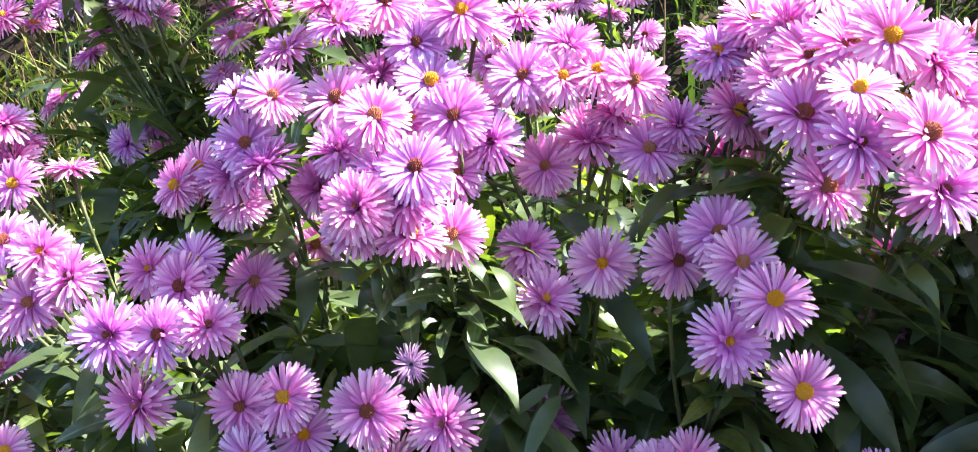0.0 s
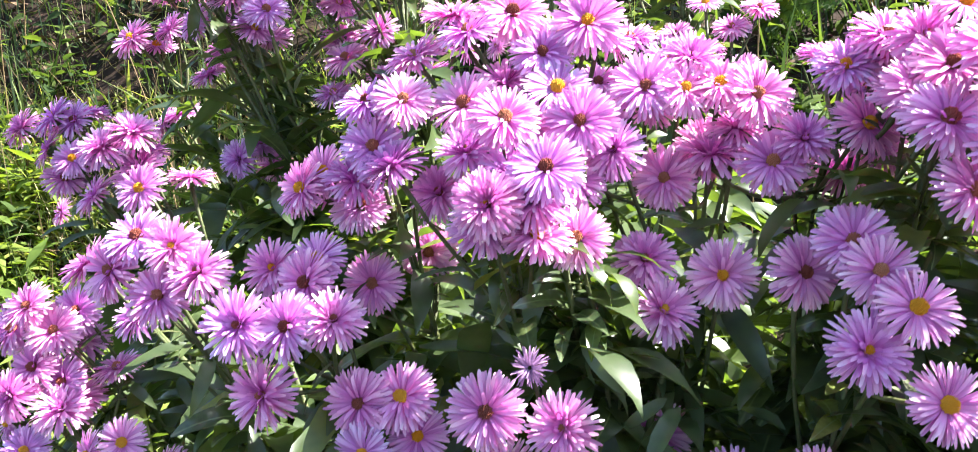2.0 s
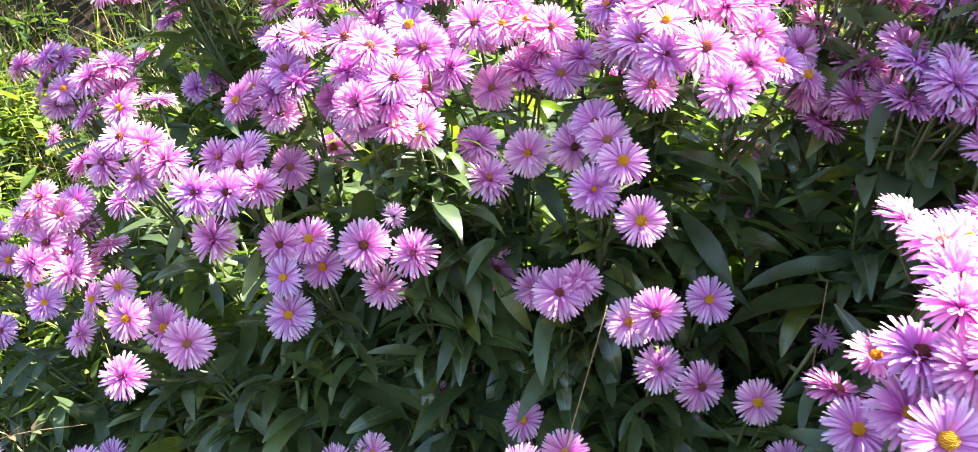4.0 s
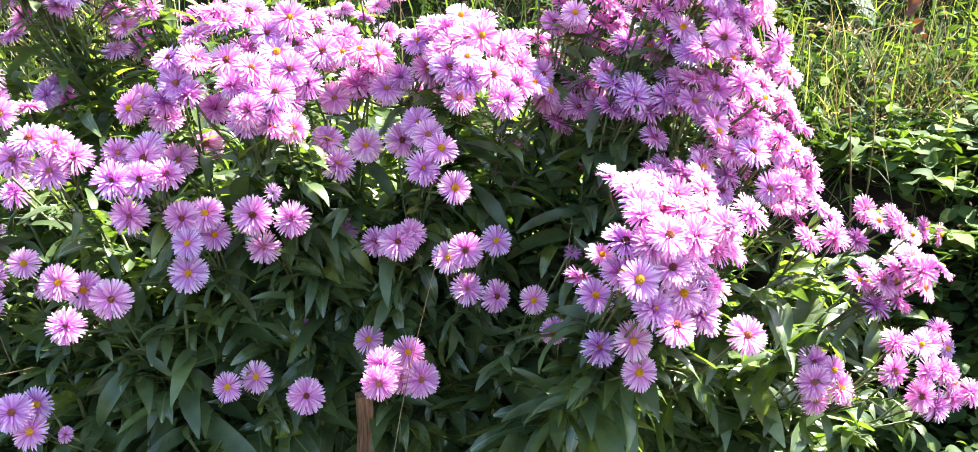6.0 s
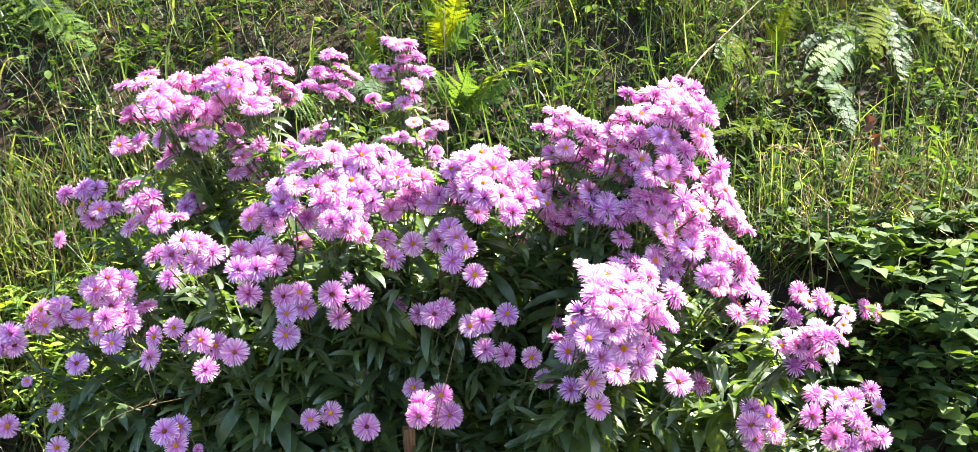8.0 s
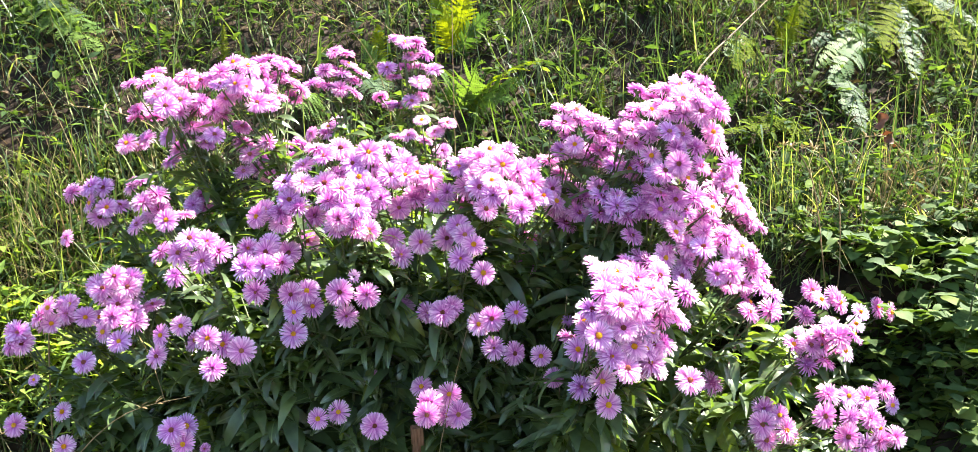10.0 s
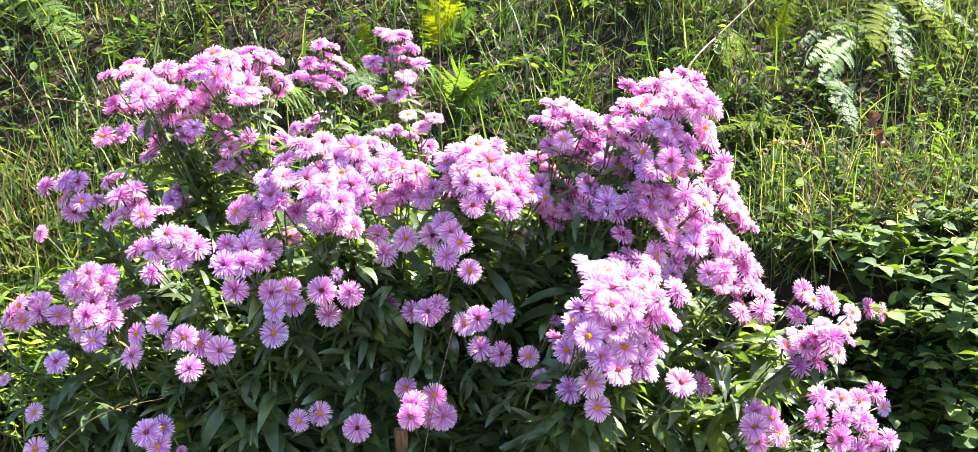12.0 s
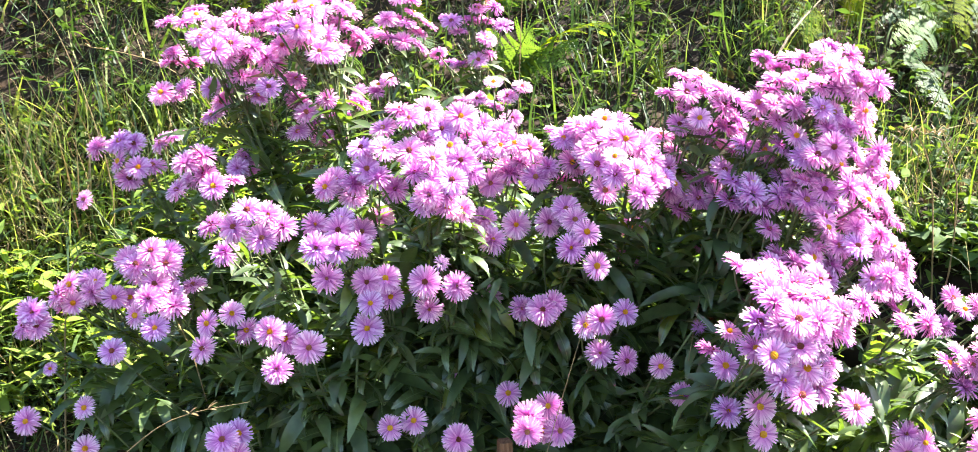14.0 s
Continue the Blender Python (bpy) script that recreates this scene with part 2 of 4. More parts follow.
def ground_z(x, y):
    """Height of the ground: a footpath in front, a terrace for the bush, a steep bank behind it."""
    toe = 0.50 - 0.10 * smooth_step(0.55, 1.0, x) - 0.04 * math.sin(x * 2.1 + 0.6)
    z = 0.20 - 0.42 * smooth_step(0.38, -0.75, y) - 0.25 * smooth_step(-0.6, -2.2, y)
    z += 0.24 * smooth_step(0.6, 1.0, x) * smooth_step(0.25, 0.6, y) * smooth_step(1.3, 0.75, y)
    up = max(0.0, y - toe)
    z += 0.85 * (up - 0.15 * (1 - math.exp(-up / 0.15)))
    if up > 3.4:
        z -= (up - 3.4) * 0.78 * smooth_step(3.4, 5.0, up)
    near = smooth_step(12, 5, abs(x)) * smooth_step(14, 7, abs(y))
    z += near * (0.05 * noise.noise(Vector((x * 1.7, y * 1.7, 3.1))) + 0.025 * noise.noise(Vector((x * 6, y * 6, 7.7))) + 0.008 * noise.noise(Vector((x * 22, y * 22, 1.2))))
    return z


def ground():
    def axis(lo, hi, step, far):
        inner = list(np.arange(lo, hi + 1e-6, step))
        grow = [0.1 * 1.45 ** i for i in range(1, 24)]
        return [lo - g for g in reversed(grow) if g < far] + inner + [hi + g for g in grow if g < far]
    xs, ys = axis(-2.6, 3.2, 0.045, 500), axis(-1.2, 4.2, 0.045, 500)
    verts = [(x, y, ground_z(x, y)) for y in ys for x in xs]
    k = len(xs)
    faces = [(j * k + i, j * k + i + 1, (j + 1) * k + i + 1, (j + 1) * k + i) for j in range(len(ys) - 1) for i in range(k - 1)]
    ob = new("ground", mesh_from("ground", verts, faces, SOIL))
    tagged(ob, "brown bare soil of a path and steep overgrown bank", "ground", kind="structure")


ground()
rng = random.Random(7)


# ---- aster flower heads ----
def petal(s, a, r0, length, rise0, rise1, width, twist, z0=0.03):
    """One narrow blunt-tipped ray petal at the angle a: leaves the disc at the slope rise0 (radians) and ends at rise1."""
    rows = []
    ca, sa = math.cos(a), math.sin(a)
    r, z, was = r0, z0, 0.0
    for t, full in ((0.0, 0.45), (0.25, 0.75), (0.5, 0.95), (0.75, 1.0), (0.93, 0.80), (1.0, 0.38)):
        e = rise0 + (rise1 - rise0) * t
        r += math.cos(e) * length * (t - was)
        z += math.sin(e) * length * (t - was)
        was = t
        w = width * full
        row = []
        for side, fold in ((-1, 0.35), (0, 0), (1, 0.35)):
            off = side * w
            row.append(Vector((ca * r - sa * off, sa * r + ca * off, z + fold * w + side * twist * w * t)))
        rows.append(row)
    s.strip(rows)


HEAD_RINGS = {
    "young": [(30, 0.98, 0.02, -0.35), (36, 1.0, 0.22, -0.12), (30, 0.92, 0.45, 0.05)],
    "open": [(30, 0.98, 0.0, -0.48), (36, 1.0, 0.20, -0.26), (36, 0.97, 0.42, -0.06), (28, 0.88, 0.70, 0.12), (10, 0.66, 1.0, 0.45)],
    "shaggy": [(26, 0.96, -0.10, -0.75), (32, 1.0, 0.30, -0.30), (32, 0.96, 0.62, 0.10), (28, 0.84, 0.95, 0.40), (20, 0.66, 1.18, 0.75), (14, 0.46, 1.40, 1.05)],
}


def head_meshes(seed, shape, cup, disc_r):
    """A full daisy head of radius 1: rows of narrow petals, the inner ones steeper, round a small disc."""
    rg = random.Random(seed)
    s = Soup()
    loose = {"young": 0.8, "open": 1.25, "shaggy": 1.8}[shape]
    for k, (n, reach, rise0, rise1) in enumerate(HEAD_RINGS[shape]):
        for i in range(n):
            a = 2 * math.pi * (i + rg.uniform(-0.4, 0.4)) / n + k * 0.7
            if rg.random() < 0.03 * loose:
                continue
            r0 = disc_r * rg.uniform(0.6, 0.95) * (1.0 if k < 4 else 0.6)
            petal(s, a, r0, reach * rg.uniform(0.92, 1.03) - r0 * 0.8, rise0 + cup + rg.gauss(0, 0.09) * loose, rise1 + rg.gauss(0, 0.13) * loose,
                  rg.uniform(0.040, 0.056), rg.uniform(-0.5, 0.5) * loose)
    me = s.mesh("ray_petals", PETAL)
    d = Soup()
    for k in range(int(70 * (disc_r / 0.24) ** 2) + 8):
        rr = disc_r * math.sqrt((k + 0.5) / (70 * (disc_r / 0.24) ** 2 + 8))
        a = k * 2.39996
        c = Vector((rr * math.cos(a), rr * math.sin(a), 0.13 + 0.13 * (1 - (rr / disc_r) ** 2)))
        h = rg.uniform(0.03, 0.075)
        base = [c + Vector((math.cos(q) * 0.026, math.sin(q) * 0.026, -0.05)) for q in (0, 1.57, 3.14, 4.71)]
        top = [c + Vector((math.cos(q) * 0.019, math.sin(q) * 0.019, h)) for q in (0, 1.57, 3.14, 4.71)]
        n = len(d.v)
        d.v += base + top
        d.f += [(n + i, n + (i + 1) % 4, n + 4 + (i + 1) % 4, n + 4 + i) for i in range(4)] + [(n + 4, n + 5, n + 6, n + 7)]
    n = len(d.v)
    for ring, (rr, zz) in enumerate(((1.0, 0.03), (0.8, 0.15), (0.35, 0.23), (0.02, 0.245))):
        d.v += [Vector((disc_r * rr * math.cos(q * math.pi / 5), disc_r * rr * math.sin(q * math.pi / 5), zz)) for q in range(10)]
        if ring:
            k = n + ring * 10
            d.f += [(k - 10 + q, k - 10 + (q + 1) % 10, k + (q + 1) % 10, k + q) for q in range(10)]
    gold = d.mesh("disc", DISC_GOLD)
    rust = d.mesh("disc", DISC_RUST)
    c = Soup()
    for ring, (rr, zz) in enumerate(((0.20, 0.02), (0.26, -0.08), (0.24, -0.2), (0.12, -0.33))):
        c.v += [Vector((rr * math.cos(i * math.pi / 5), rr * math.sin(i * math.pi / 5), zz)) for i in range(10)]
        if ring:
            n = ring * 10
            c.f += [(n - 10 + i, n - 10 + (i + 1) % 10, n + (i + 1) % 10, n + i) for i in range(10)]
    for i in range(14):
        a = i * 2.39996
        u, w = Vector((math.cos(a), math.sin(a), 0)), Vector((-math.sin(a), math.cos(a), 0))
        z0 = -0.28 + 0.011 * i
        c.strip([[u * 0.2 + Vector((0, 0, z0)) - w * 0.05, u * 0.2 + Vector((0, 0, z0)) + w * 0.05],
                 [u * 0.34 + Vector((0, 0, z0 + 0.1)) - w * 0.045, u * 0.34 + Vector((0, 0, z0 + 0.1)) + w * 0.045],
                 [u * 0.46 + Vector((0, 0, z0 + 0.10)) - w * 0.008, u * 0.46 + Vector((0, 0, z0 + 0.10)) + w * 0.008]])
    return me, gold, rust, c.mesh("calyx", CALYX)


YOUNG = [head_meshes(i, "young", c, d) for i, (c, d) in enumerate(((0.0, 0.20), (0.10, 0.18), (0.16, 0.21)))]
OPEN = [head_meshes(10 + i, "open", c, d) for i, (c, d) in enumerate(((-0.05, 0.18), (0.05, 0.17), (0.0, 0.19), (0.10, 0.16)))]
SHAGGY = [head_meshes(20 + i, "shaggy", c, d) for i, (c, d) in enumerate(((0.0, 0.11), (0.10, 0.10), (0.05, 0.12)))]


def spent_mesh():
    rg = random.Random(44)
    s = Soup()
    for i in range(90):
        petal(s, rg.uniform(0, 6.28), 0.06, rg.uniform(0.35, 0.65), rg.uniform(0.3, 1.5), rg.uniform(-0.9, 0.9), 0.020, rg.uniform(-1, 1))
    return s.mesh("withered_petals", PETAL_OLD)


SPENT = spent_mesh()


# ---- aster leaves ----
def blade(s, length, width, droop, fold, segs=7, wave=0.0, cut=0.0, origin=Vector((0, 0, 0)), turn=None):
    """A pointed leaf along +x that bends down by droop radians in all."""
    rows, p, ang = [], Vector((0, 0, 0)), 0.0
    for i in range(segs + 1):
        t = i / segs
        w = width * max(0.06 if i in (0, segs) else 0.1, math.sin(math.pi * t ** 0.8) ** 0.9)
        if cut and i % 2 == 1:
            w *= 1 - cut
        up = Vector((math.sin(ang), 0, math.cos(ang)))
        zw = wave * width * math.sin(t * 9)
        row = [p + Vector((0, -w, 0)) + up * (fold * w + zw), p.copy(), p + Vector((0, w, 0)) + up * (fold * w - zw)]
        if turn is not None:
            row = [turn @ q for q in row]
        rows.append([q + origin for q in row])
        ang += droop / segs
        p = p + Vector((math.cos(ang), 0, -math.sin(ang))) * (length / segs)
    s.strip(rows)


def leaf_mesh(droop, width, fold, wave, material, segs=8, cut=0.0):
    s = Soup()
    blade(s, 1.0, width, droop, fold, segs, wave, cut)
    return s.mesh("leaf", material)


LEAVES = [leaf_mesh(d, w, f, v, LEAF) for d, w, f, v in
          ((0.5, 0.115, 0.30, 0.1), (1.0, 0.130, 0.25, 0.2), (1.5, 0.135, 0.35, 0.15), (0.2, 0.100, 0.40, 0.1), (0.9, 0.150, 0.15, 0.25), (1.9, 0.125, 0.3, 0.2))]

AXIS = Vector((0.10, 0.66, 0.52))


def leaf_on(parent, at, az, pitch, size, roll=0.0):
    m = (Matrix.Translation(at) @ Matrix.Rotation(az, 4, "Z") @ Matrix.Rotation(-pitch, 4, "Y") @ Matrix.Rotation(roll, 4, "X") @ Matrix.Scale(size, 4))
    part("leaf", rng.choice(LEAVES), parent, m)


def foliage(parent, pts, lo, hi, step, big):
    """Small crowded inner leaves of a stem, joined into one part."""
    s = Soup()
    length = sum((pts[i + 1] - pts[i]).length for i in range(len(pts) - 1))
    n = max(4, int(length * (hi - lo) / step))
    for i in range(n):
        k = (lo + (hi - lo) * (i + rng.random()) / n) * (len(pts) - 1)
        a = min(len(pts) - 2, int(k))
        at = pts[a].lerp(pts[a + 1], k - a) + Vector((rng.gauss(0, 0.012), rng.gauss(0, 0.012), 0))
        turn = Matrix.Rotation(rng.uniform(0, 6.28), 3, "Z") @ Matrix.Rotation(-rng.gauss(0.2, 0.35), 3, "Y") @ Matrix.Rotation(rng.gauss(0, 0.4), 3, "X")
        ln = big * rng.uniform(0.6, 1.15) * (1.0 - 0.5 * (i / n) ** 3)
        blade(s, ln, ln * rng.uniform(0.10, 0.14), rng.uniform(0.3, 1.6), 0.3, 6, 0.15, origin=at, turn=turn)
    tagged(part("foliage", s.mesh("foliage", LEAF_INNER), parent), kind="stuff")


def dress(parent, pts, lo, hi, step, big, outward, spread):
    """Leaves along a stem, larger below, those below hanging lower."""
    length = sum((pts[i + 1] - pts[i]).length for i in range(len(pts) - 1))
    n = max(3, int(length * (hi - lo) / step))
    for i in range(n):
        f = lo + (hi - lo) * (i + rng.random() * 0.6) / n
        k = f * (len(pts) - 1)
        a = int(k)
        at = pts[a].lerp(pts[min(a + 1, len(pts) - 1)], k - a)
        az = outward + rng.gauss(0, spread) if rng.random() < 0.72 else rng.uniform(0, 6.28)
        size = big * (1.0 - 0.70 * f ** 2.5) * rng.uniform(0.75, 1.15)
        leaf_on(parent, at, az, rng.gauss(0.15 + 0.35 * f, 0.35), size, rng.gauss(0, 0.5))


WITHERED = [Vector(w) for w in ((-0.030, 0.391, 0.696), (0.261, 0.302, 0.643), (0.319, 0.141, 0.662), (0.353, 0.152, 0.700), (-0.081, 0.562, 0.888), (0.435, 0.471, 0.920))]
ASTER_LABEL = "tall aster stem with pink-violet daisy flowers and narrow dark green leaves"


def aster(*heads, size=0.0195, fill=0.0, tilt=(0, 0, 0)):
    """One flowering stem of the bush that ends in a spray of heads."""
    pts = [Vector(h) for h in heads]
    mid = sum(pts, Vector()) / len(pts)
    if fill:
        for k in range(int(len(pts) * fill * 16)):
            p = rng.choice(pts[:len(heads)])
            q = p + Vector((rng.gauss(0, 0.014), abs(rng.gauss(0.010, 0.010)), rng.gauss(-0.006, 0.009)))
            if len(pts) < len(heads) * (1 + fill) and min((q - w).length for w in pts) > 0.0205:
                pts.append(q)
    bx, by = AXIS.x + (mid.x - AXIS.x) * 0.55, AXIS.y + (mid.y - AXIS.y) * 0.45
    base = Vector((bx, by, ground_z(bx, by) - 0.01))
    out = (mid - AXIS) * Vector((1.0, 1.25, 1.0))
    out.normalize()
    top = mid - Vector((out.x, out.y, 0.0)) * 0.035 - Vector((0, 0, 0.045))
    knee = Vector((base.x + (top.x - base.x) * 0.35, base.y + (top.y - base.y) * 0.35, base.z + (top.z - base.z) * 0.62))
    spine = bezier(base, knee, top, 9)
    s = Soup()
    s.tube(spine, [0.0030 - 0.0019 * i / 8 for i in range(9)], 6)
    thing = new("aster", None)
    thing.location = base
    here = Matrix.Translation(-base)
    facing = []
    for n, p in enumerate(pts):
        o = (p - AXIS) * Vector((1.0, 1.35, 1.0))
        o.normalize()
        d = o * 0.50 + Vector((0.06, -0.78, 0.34)) + Vector((rng.gauss(0, 0.26), rng.gauss(0, 0.22), rng.gauss(0, 0.26))) + (p - mid) * 7.0 + Vector(tilt) * rng.uniform(0.2, 1.4)
        if mid.x > 0.25 and mid.z > 0.60:
            d += Vector((0.22, -0.04, 0.30))
        if n >= len(heads):
            d += Vector((0.25, 0.30, 0.70))
        d.normalize()
        facing.append(d)
        chance = rng.random()
        shape = "young" if chance < (0.34 if p.z < 0.66 else 0.06) else "shaggy" if chance > 0.70 else "open"
        r = size * rng.uniform(0.92, 1.10) * (0.88 if shape == "young" else 1.0)
        foot = p - d * r * 0.30
        start = spine[rng.choice((6, 7, 8, 8))]
        bend = start.lerp(foot, 0.6) - d * 0.015 - Vector((0, 0, 0.006))
        s.tube(bezier(start, bend, foot, 5), [0.0015, 0.0014, 0.0013, 0.0013, 0.0016], 5)
        for k in range(2):
            q = start.lerp(foot, rng.uniform(0.3, 0.85))
            blade(s, rng.uniform(0.012, 0.026), 0.0022, 0.3, 0.3, 3, origin=q,
                  turn=Matrix.Rotation(rng.uniform(0, 6.28), 3, "Z") @ Matrix.Rotation(-rng.uniform(0.2, 1.0), 3, "Y"))
        if any((p - w).length < 0.004 for w in WITHERED):
            part("flower_head", SPENT, thing, here @ frame_to(d, rng.uniform(0, 6), p, r), "withered brownish-violet flower head")
            continue
        petals, gold, rust, calyx = rng.choice({"young": YOUNG, "open": OPEN, "shaggy": SHAGGY}[shape])
        head = part("flower_head", petals, thing, here @ frame_to(d, rng.uniform(0, 6.28), p, r))
        part("disc", gold if shape == "young" or rng.random() < 0.2 else rust, head)
        part("calyx", calyx, head)
    part("stem", s.mesh("stem", STEM), thing, here)
    rel = [q - base for q in spine]
    dress(thing, rel, 0.18, 0.99, 0.0125, 0.108, math.atan2(out.y, out.x), 0.9)
    foliage(thing, rel, 0.55, 1.0, 0.0048, 0.082)
    tagged(thing, ASTER_LABEL, "flower", "stems of the aster bush")


aster((-0.389, 0.682, 0.988), (-0.328, 0.582, 0.972), (-0.322, 0.555, 0.944), (-0.307, 0.585, 0.955), (-0.309, 0.637, 0.995), (-0.287, 0.642, 0.988), (-0.409, 0.706, 0.942), (-0.314, 0.600, 0.936), (-0.356, 0.624, 0.962), (-0.362, 0.635, 0.994), fill=1.3, tilt=(0.12, 0.08, 0.3))
aster((-0.249, 0.618, 1.000), (-0.221, 0.576, 1.013), (-0.218, 0.571, 0.979), (-0.205, 0.585, 0.974), (-0.243, 0.617, 0.957), (-0.267, 0.634, 0.940), (-0.195, 0.672, 1.011), (-0.189, 0.738, 1.032), (-0.167, 0.734, 1.026), (-0.185, 0.657, 0.976), (-0.173, 0.735, 0.999), (-0.155, 0.731, 0.991), (-0.191, 0.604, 0.950), (-0.208, 0.632, 1.003), fill=1.3, tilt=(0.12, 0.08, 0.3))
aster((-0.293, 0.650, 0.911), (-0.259, 0.590, 0.899), (-0.231, 0.670, 0.912), (-0.313, 0.653, 0.898), (-0.333, 0.658, 0.876), (-0.344, 0.637, 0.896), fill=0.8)
aster((-0.417, 0.657, 0.886), (-0.388, 0.671, 0.894), (-0.410, 0.682, 0.881), tilt=(0.12, 0.08, 0.3))
aster((-0.131, 0.854, 0.996), (-0.100, 0.795, 1.015), (-0.081, 0.801, 1.050), (-0.057, 0.815, 1.028), (-0.069, 0.804, 1.010), (-0.073, 0.794, 0.981), fill=1.3, tilt=(0.12, 0.08, 0.3))
aster((0.049, 0.911, 1.079), (0.014, 0.909, 1.027), (0.061, 0.917, 1.052), (0.090, 0.922, 1.056), (0.108, 0.925, 1.025), (0.075, 0.897, 0.999), (0.061, 0.892, 0.961), (-0.004, 0.975, 0.975), fill=1.3, tilt=(0.12, 0.08, 0.3))
aster((0.079, 0.805, 0.922), (0.104, 0.808, 0.899), (0.128, 0.808, 0.916), (0.053, 0.810, 0.893), (0.119, 0.838, 0.862), fill=0.8)
aster((-0.114, 0.983, 0.913), (-0.119, 0.981, 0.898), (-0.149, 0.984, 0.898), (-0.093, 0.985, 0.924))
aster((-0.488, 0.603, 0.809), (-0.460, 0.606, 0.818), (-0.441, 0.607, 0.816), (-0.458, 0.594, 0.792), (-0.432, 0.589, 0.785), fill=0.8)
aster((-0.439, 0.737, 0.810), (-0.421, 0.737, 0.820))
aster((-0.352, 0.517, 0.798), (-0.334, 0.531, 0.782), (-0.365, 0.522, 0.763), (-0.316, 0.504, 0.771), fill=0.8, tilt=(0.12, 0.08, 0.3))
aster((-0.308, 0.632, 0.783), (-0.301, 0.684, 0.773), (-0.301, 0.660, 0.795))
aster((-0.212, 0.632, 0.865), (-0.183, 0.631, 0.885), (-0.169, 0.728, 0.878), (-0.222, 0.729, 0.835), (-0.195, 0.726, 0.823), (-0.210, 0.729, 0.852), fill=0.8, tilt=(0.12, 0.08, 0.3))
aster((-0.159, 0.447, 0.789), (-0.121, 0.423, 0.805), (-0.101, 0.414, 0.830), (-0.128, 0.436, 0.829), (-0.170, 0.440, 0.780), fill=0.8)
aster((-0.086, 0.434, 0.779), (-0.048, 0.371, 0.781), (-0.064, 0.403, 0.803), (-0.070, 0.423, 0.828), (-0.044, 0.396, 0.821), fill=0.8, tilt=(0.12, 0.08, 0.3))
aster((-0.070, 0.435, 0.866), (-0.048, 0.447, 0.877), (-0.031, 0.441, 0.855), (-0.007, 0.445, 0.871), (-0.021, 0.425, 0.836), fill=1.3, tilt=(0.12, 0.08, 0.3))
aster((0.013, 0.600, 0.874), (-0.009, 0.600, 0.843), (0.024, 0.454, 0.837), (0.038, 0.596, 0.858), fill=1.3, tilt=(0.12, 0.08, 0.3))
aster((0.064, 0.462, 0.838), (0.059, 0.484, 0.803), (0.036, 0.464, 0.787), (0.083, 0.461, 0.833), (0.009, 0.439, 0.803), fill=0.8)
aster((-0.021, 0.378, 0.798), (-0.048, 0.371, 0.781), (-0.008, 0.415, 0.819), fill=0.8)
aster((-0.008, 0.398, 0.762))
aster((0.107, 0.454, 0.809), (0.136, 0.445, 0.817), (0.145, 0.459, 0.852), (0.126, 0.455, 0.847), (0.092, 0.453, 0.797), fill=0.8, tilt=(0.12, 0.08, 0.3))
aster((0.161, 0.474, 0.865), (0.180, 0.480, 0.860), (0.203, 0.474, 0.869), (0.164, 0.345, 0.812), (0.188, 0.339, 0.816), (0.159, 0.414, 0.830), fill=0.8, tilt=(0.12, 0.08, 0.3))
aster((0.230, 0.442, 0.844), (0.248, 0.418, 0.804), (0.269, 0.466, 0.812), (0.206, 0.367, 0.789), (0.234, 0.427, 0.824), (0.224, 0.393, 0.804), fill=0.8)
aster((0.289, 0.504, 0.831), (0.299, 0.467, 0.778), (0.274, 0.463, 0.783), (0.311, 0.480, 0.800), fill=0.8)
aster((0.310, 0.479, 0.930), (0.289, 0.467, 0.911), (0.300, 0.442, 0.879), (0.329, 0.456, 0.915), (0.344, 0.456, 0.911), (0.333, 0.450, 0.895), fill=1.3, tilt=(0.12, 0.08, 0.3))
aster((0.353, 0.478, 0.871), (0.329, 0.446, 0.778), (0.287, 0.480, 0.869), (0.371, 0.481, 0.863), (0.327, 0.483, 0.858), fill=1.3)
aster((0.455, 0.515, 0.963), (0.463, 0.450, 0.966), (0.499, 0.497, 0.979), (0.501, 0.448, 0.966), (0.473, 0.426, 0.951), (0.487, 0.360, 0.929), (0.466, 0.366, 0.925), fill=1.3, tilt=(0.12, 0.08, 0.3))
aster((0.405, 0.404, 0.928), (0.439, 0.366, 0.942), (0.418, 0.359, 0.896), (0.443, 0.376, 0.892), (0.425, 0.381, 0.923), fill=1.3, tilt=(0.12, 0.08, 0.3))
aster((0.360, 0.407, 0.900), (0.369, 0.382, 0.899), (0.395, 0.383, 0.897), (0.397, 0.375, 0.862), (0.376, 0.414, 0.841), fill=1.3)
aster((0.496, 0.397, 0.895), (0.513, 0.424, 0.877), (0.466, 0.361, 0.847), (0.425, 0.336, 0.852), (0.530, 0.412, 0.846), (0.462, 0.376, 0.873), fill=1.3)
aster((0.335, 0.436, 0.813), (0.352, 0.387, 0.802), (0.377, 0.365, 0.789), (0.396, 0.370, 0.806), (0.347, 0.374, 0.790), (0.362, 0.377, 0.776), fill=1.3, tilt=(0.12, 0.08, 0.3))
aster((0.425, 0.346, 0.800), (0.446, 0.330, 0.805), (0.418, 0.331, 0.769), (0.466, 0.358, 0.772), (0.401, 0.344, 0.787), (0.486, 0.363, 0.802), fill=1.3, tilt=(0.12, 0.08, 0.3))
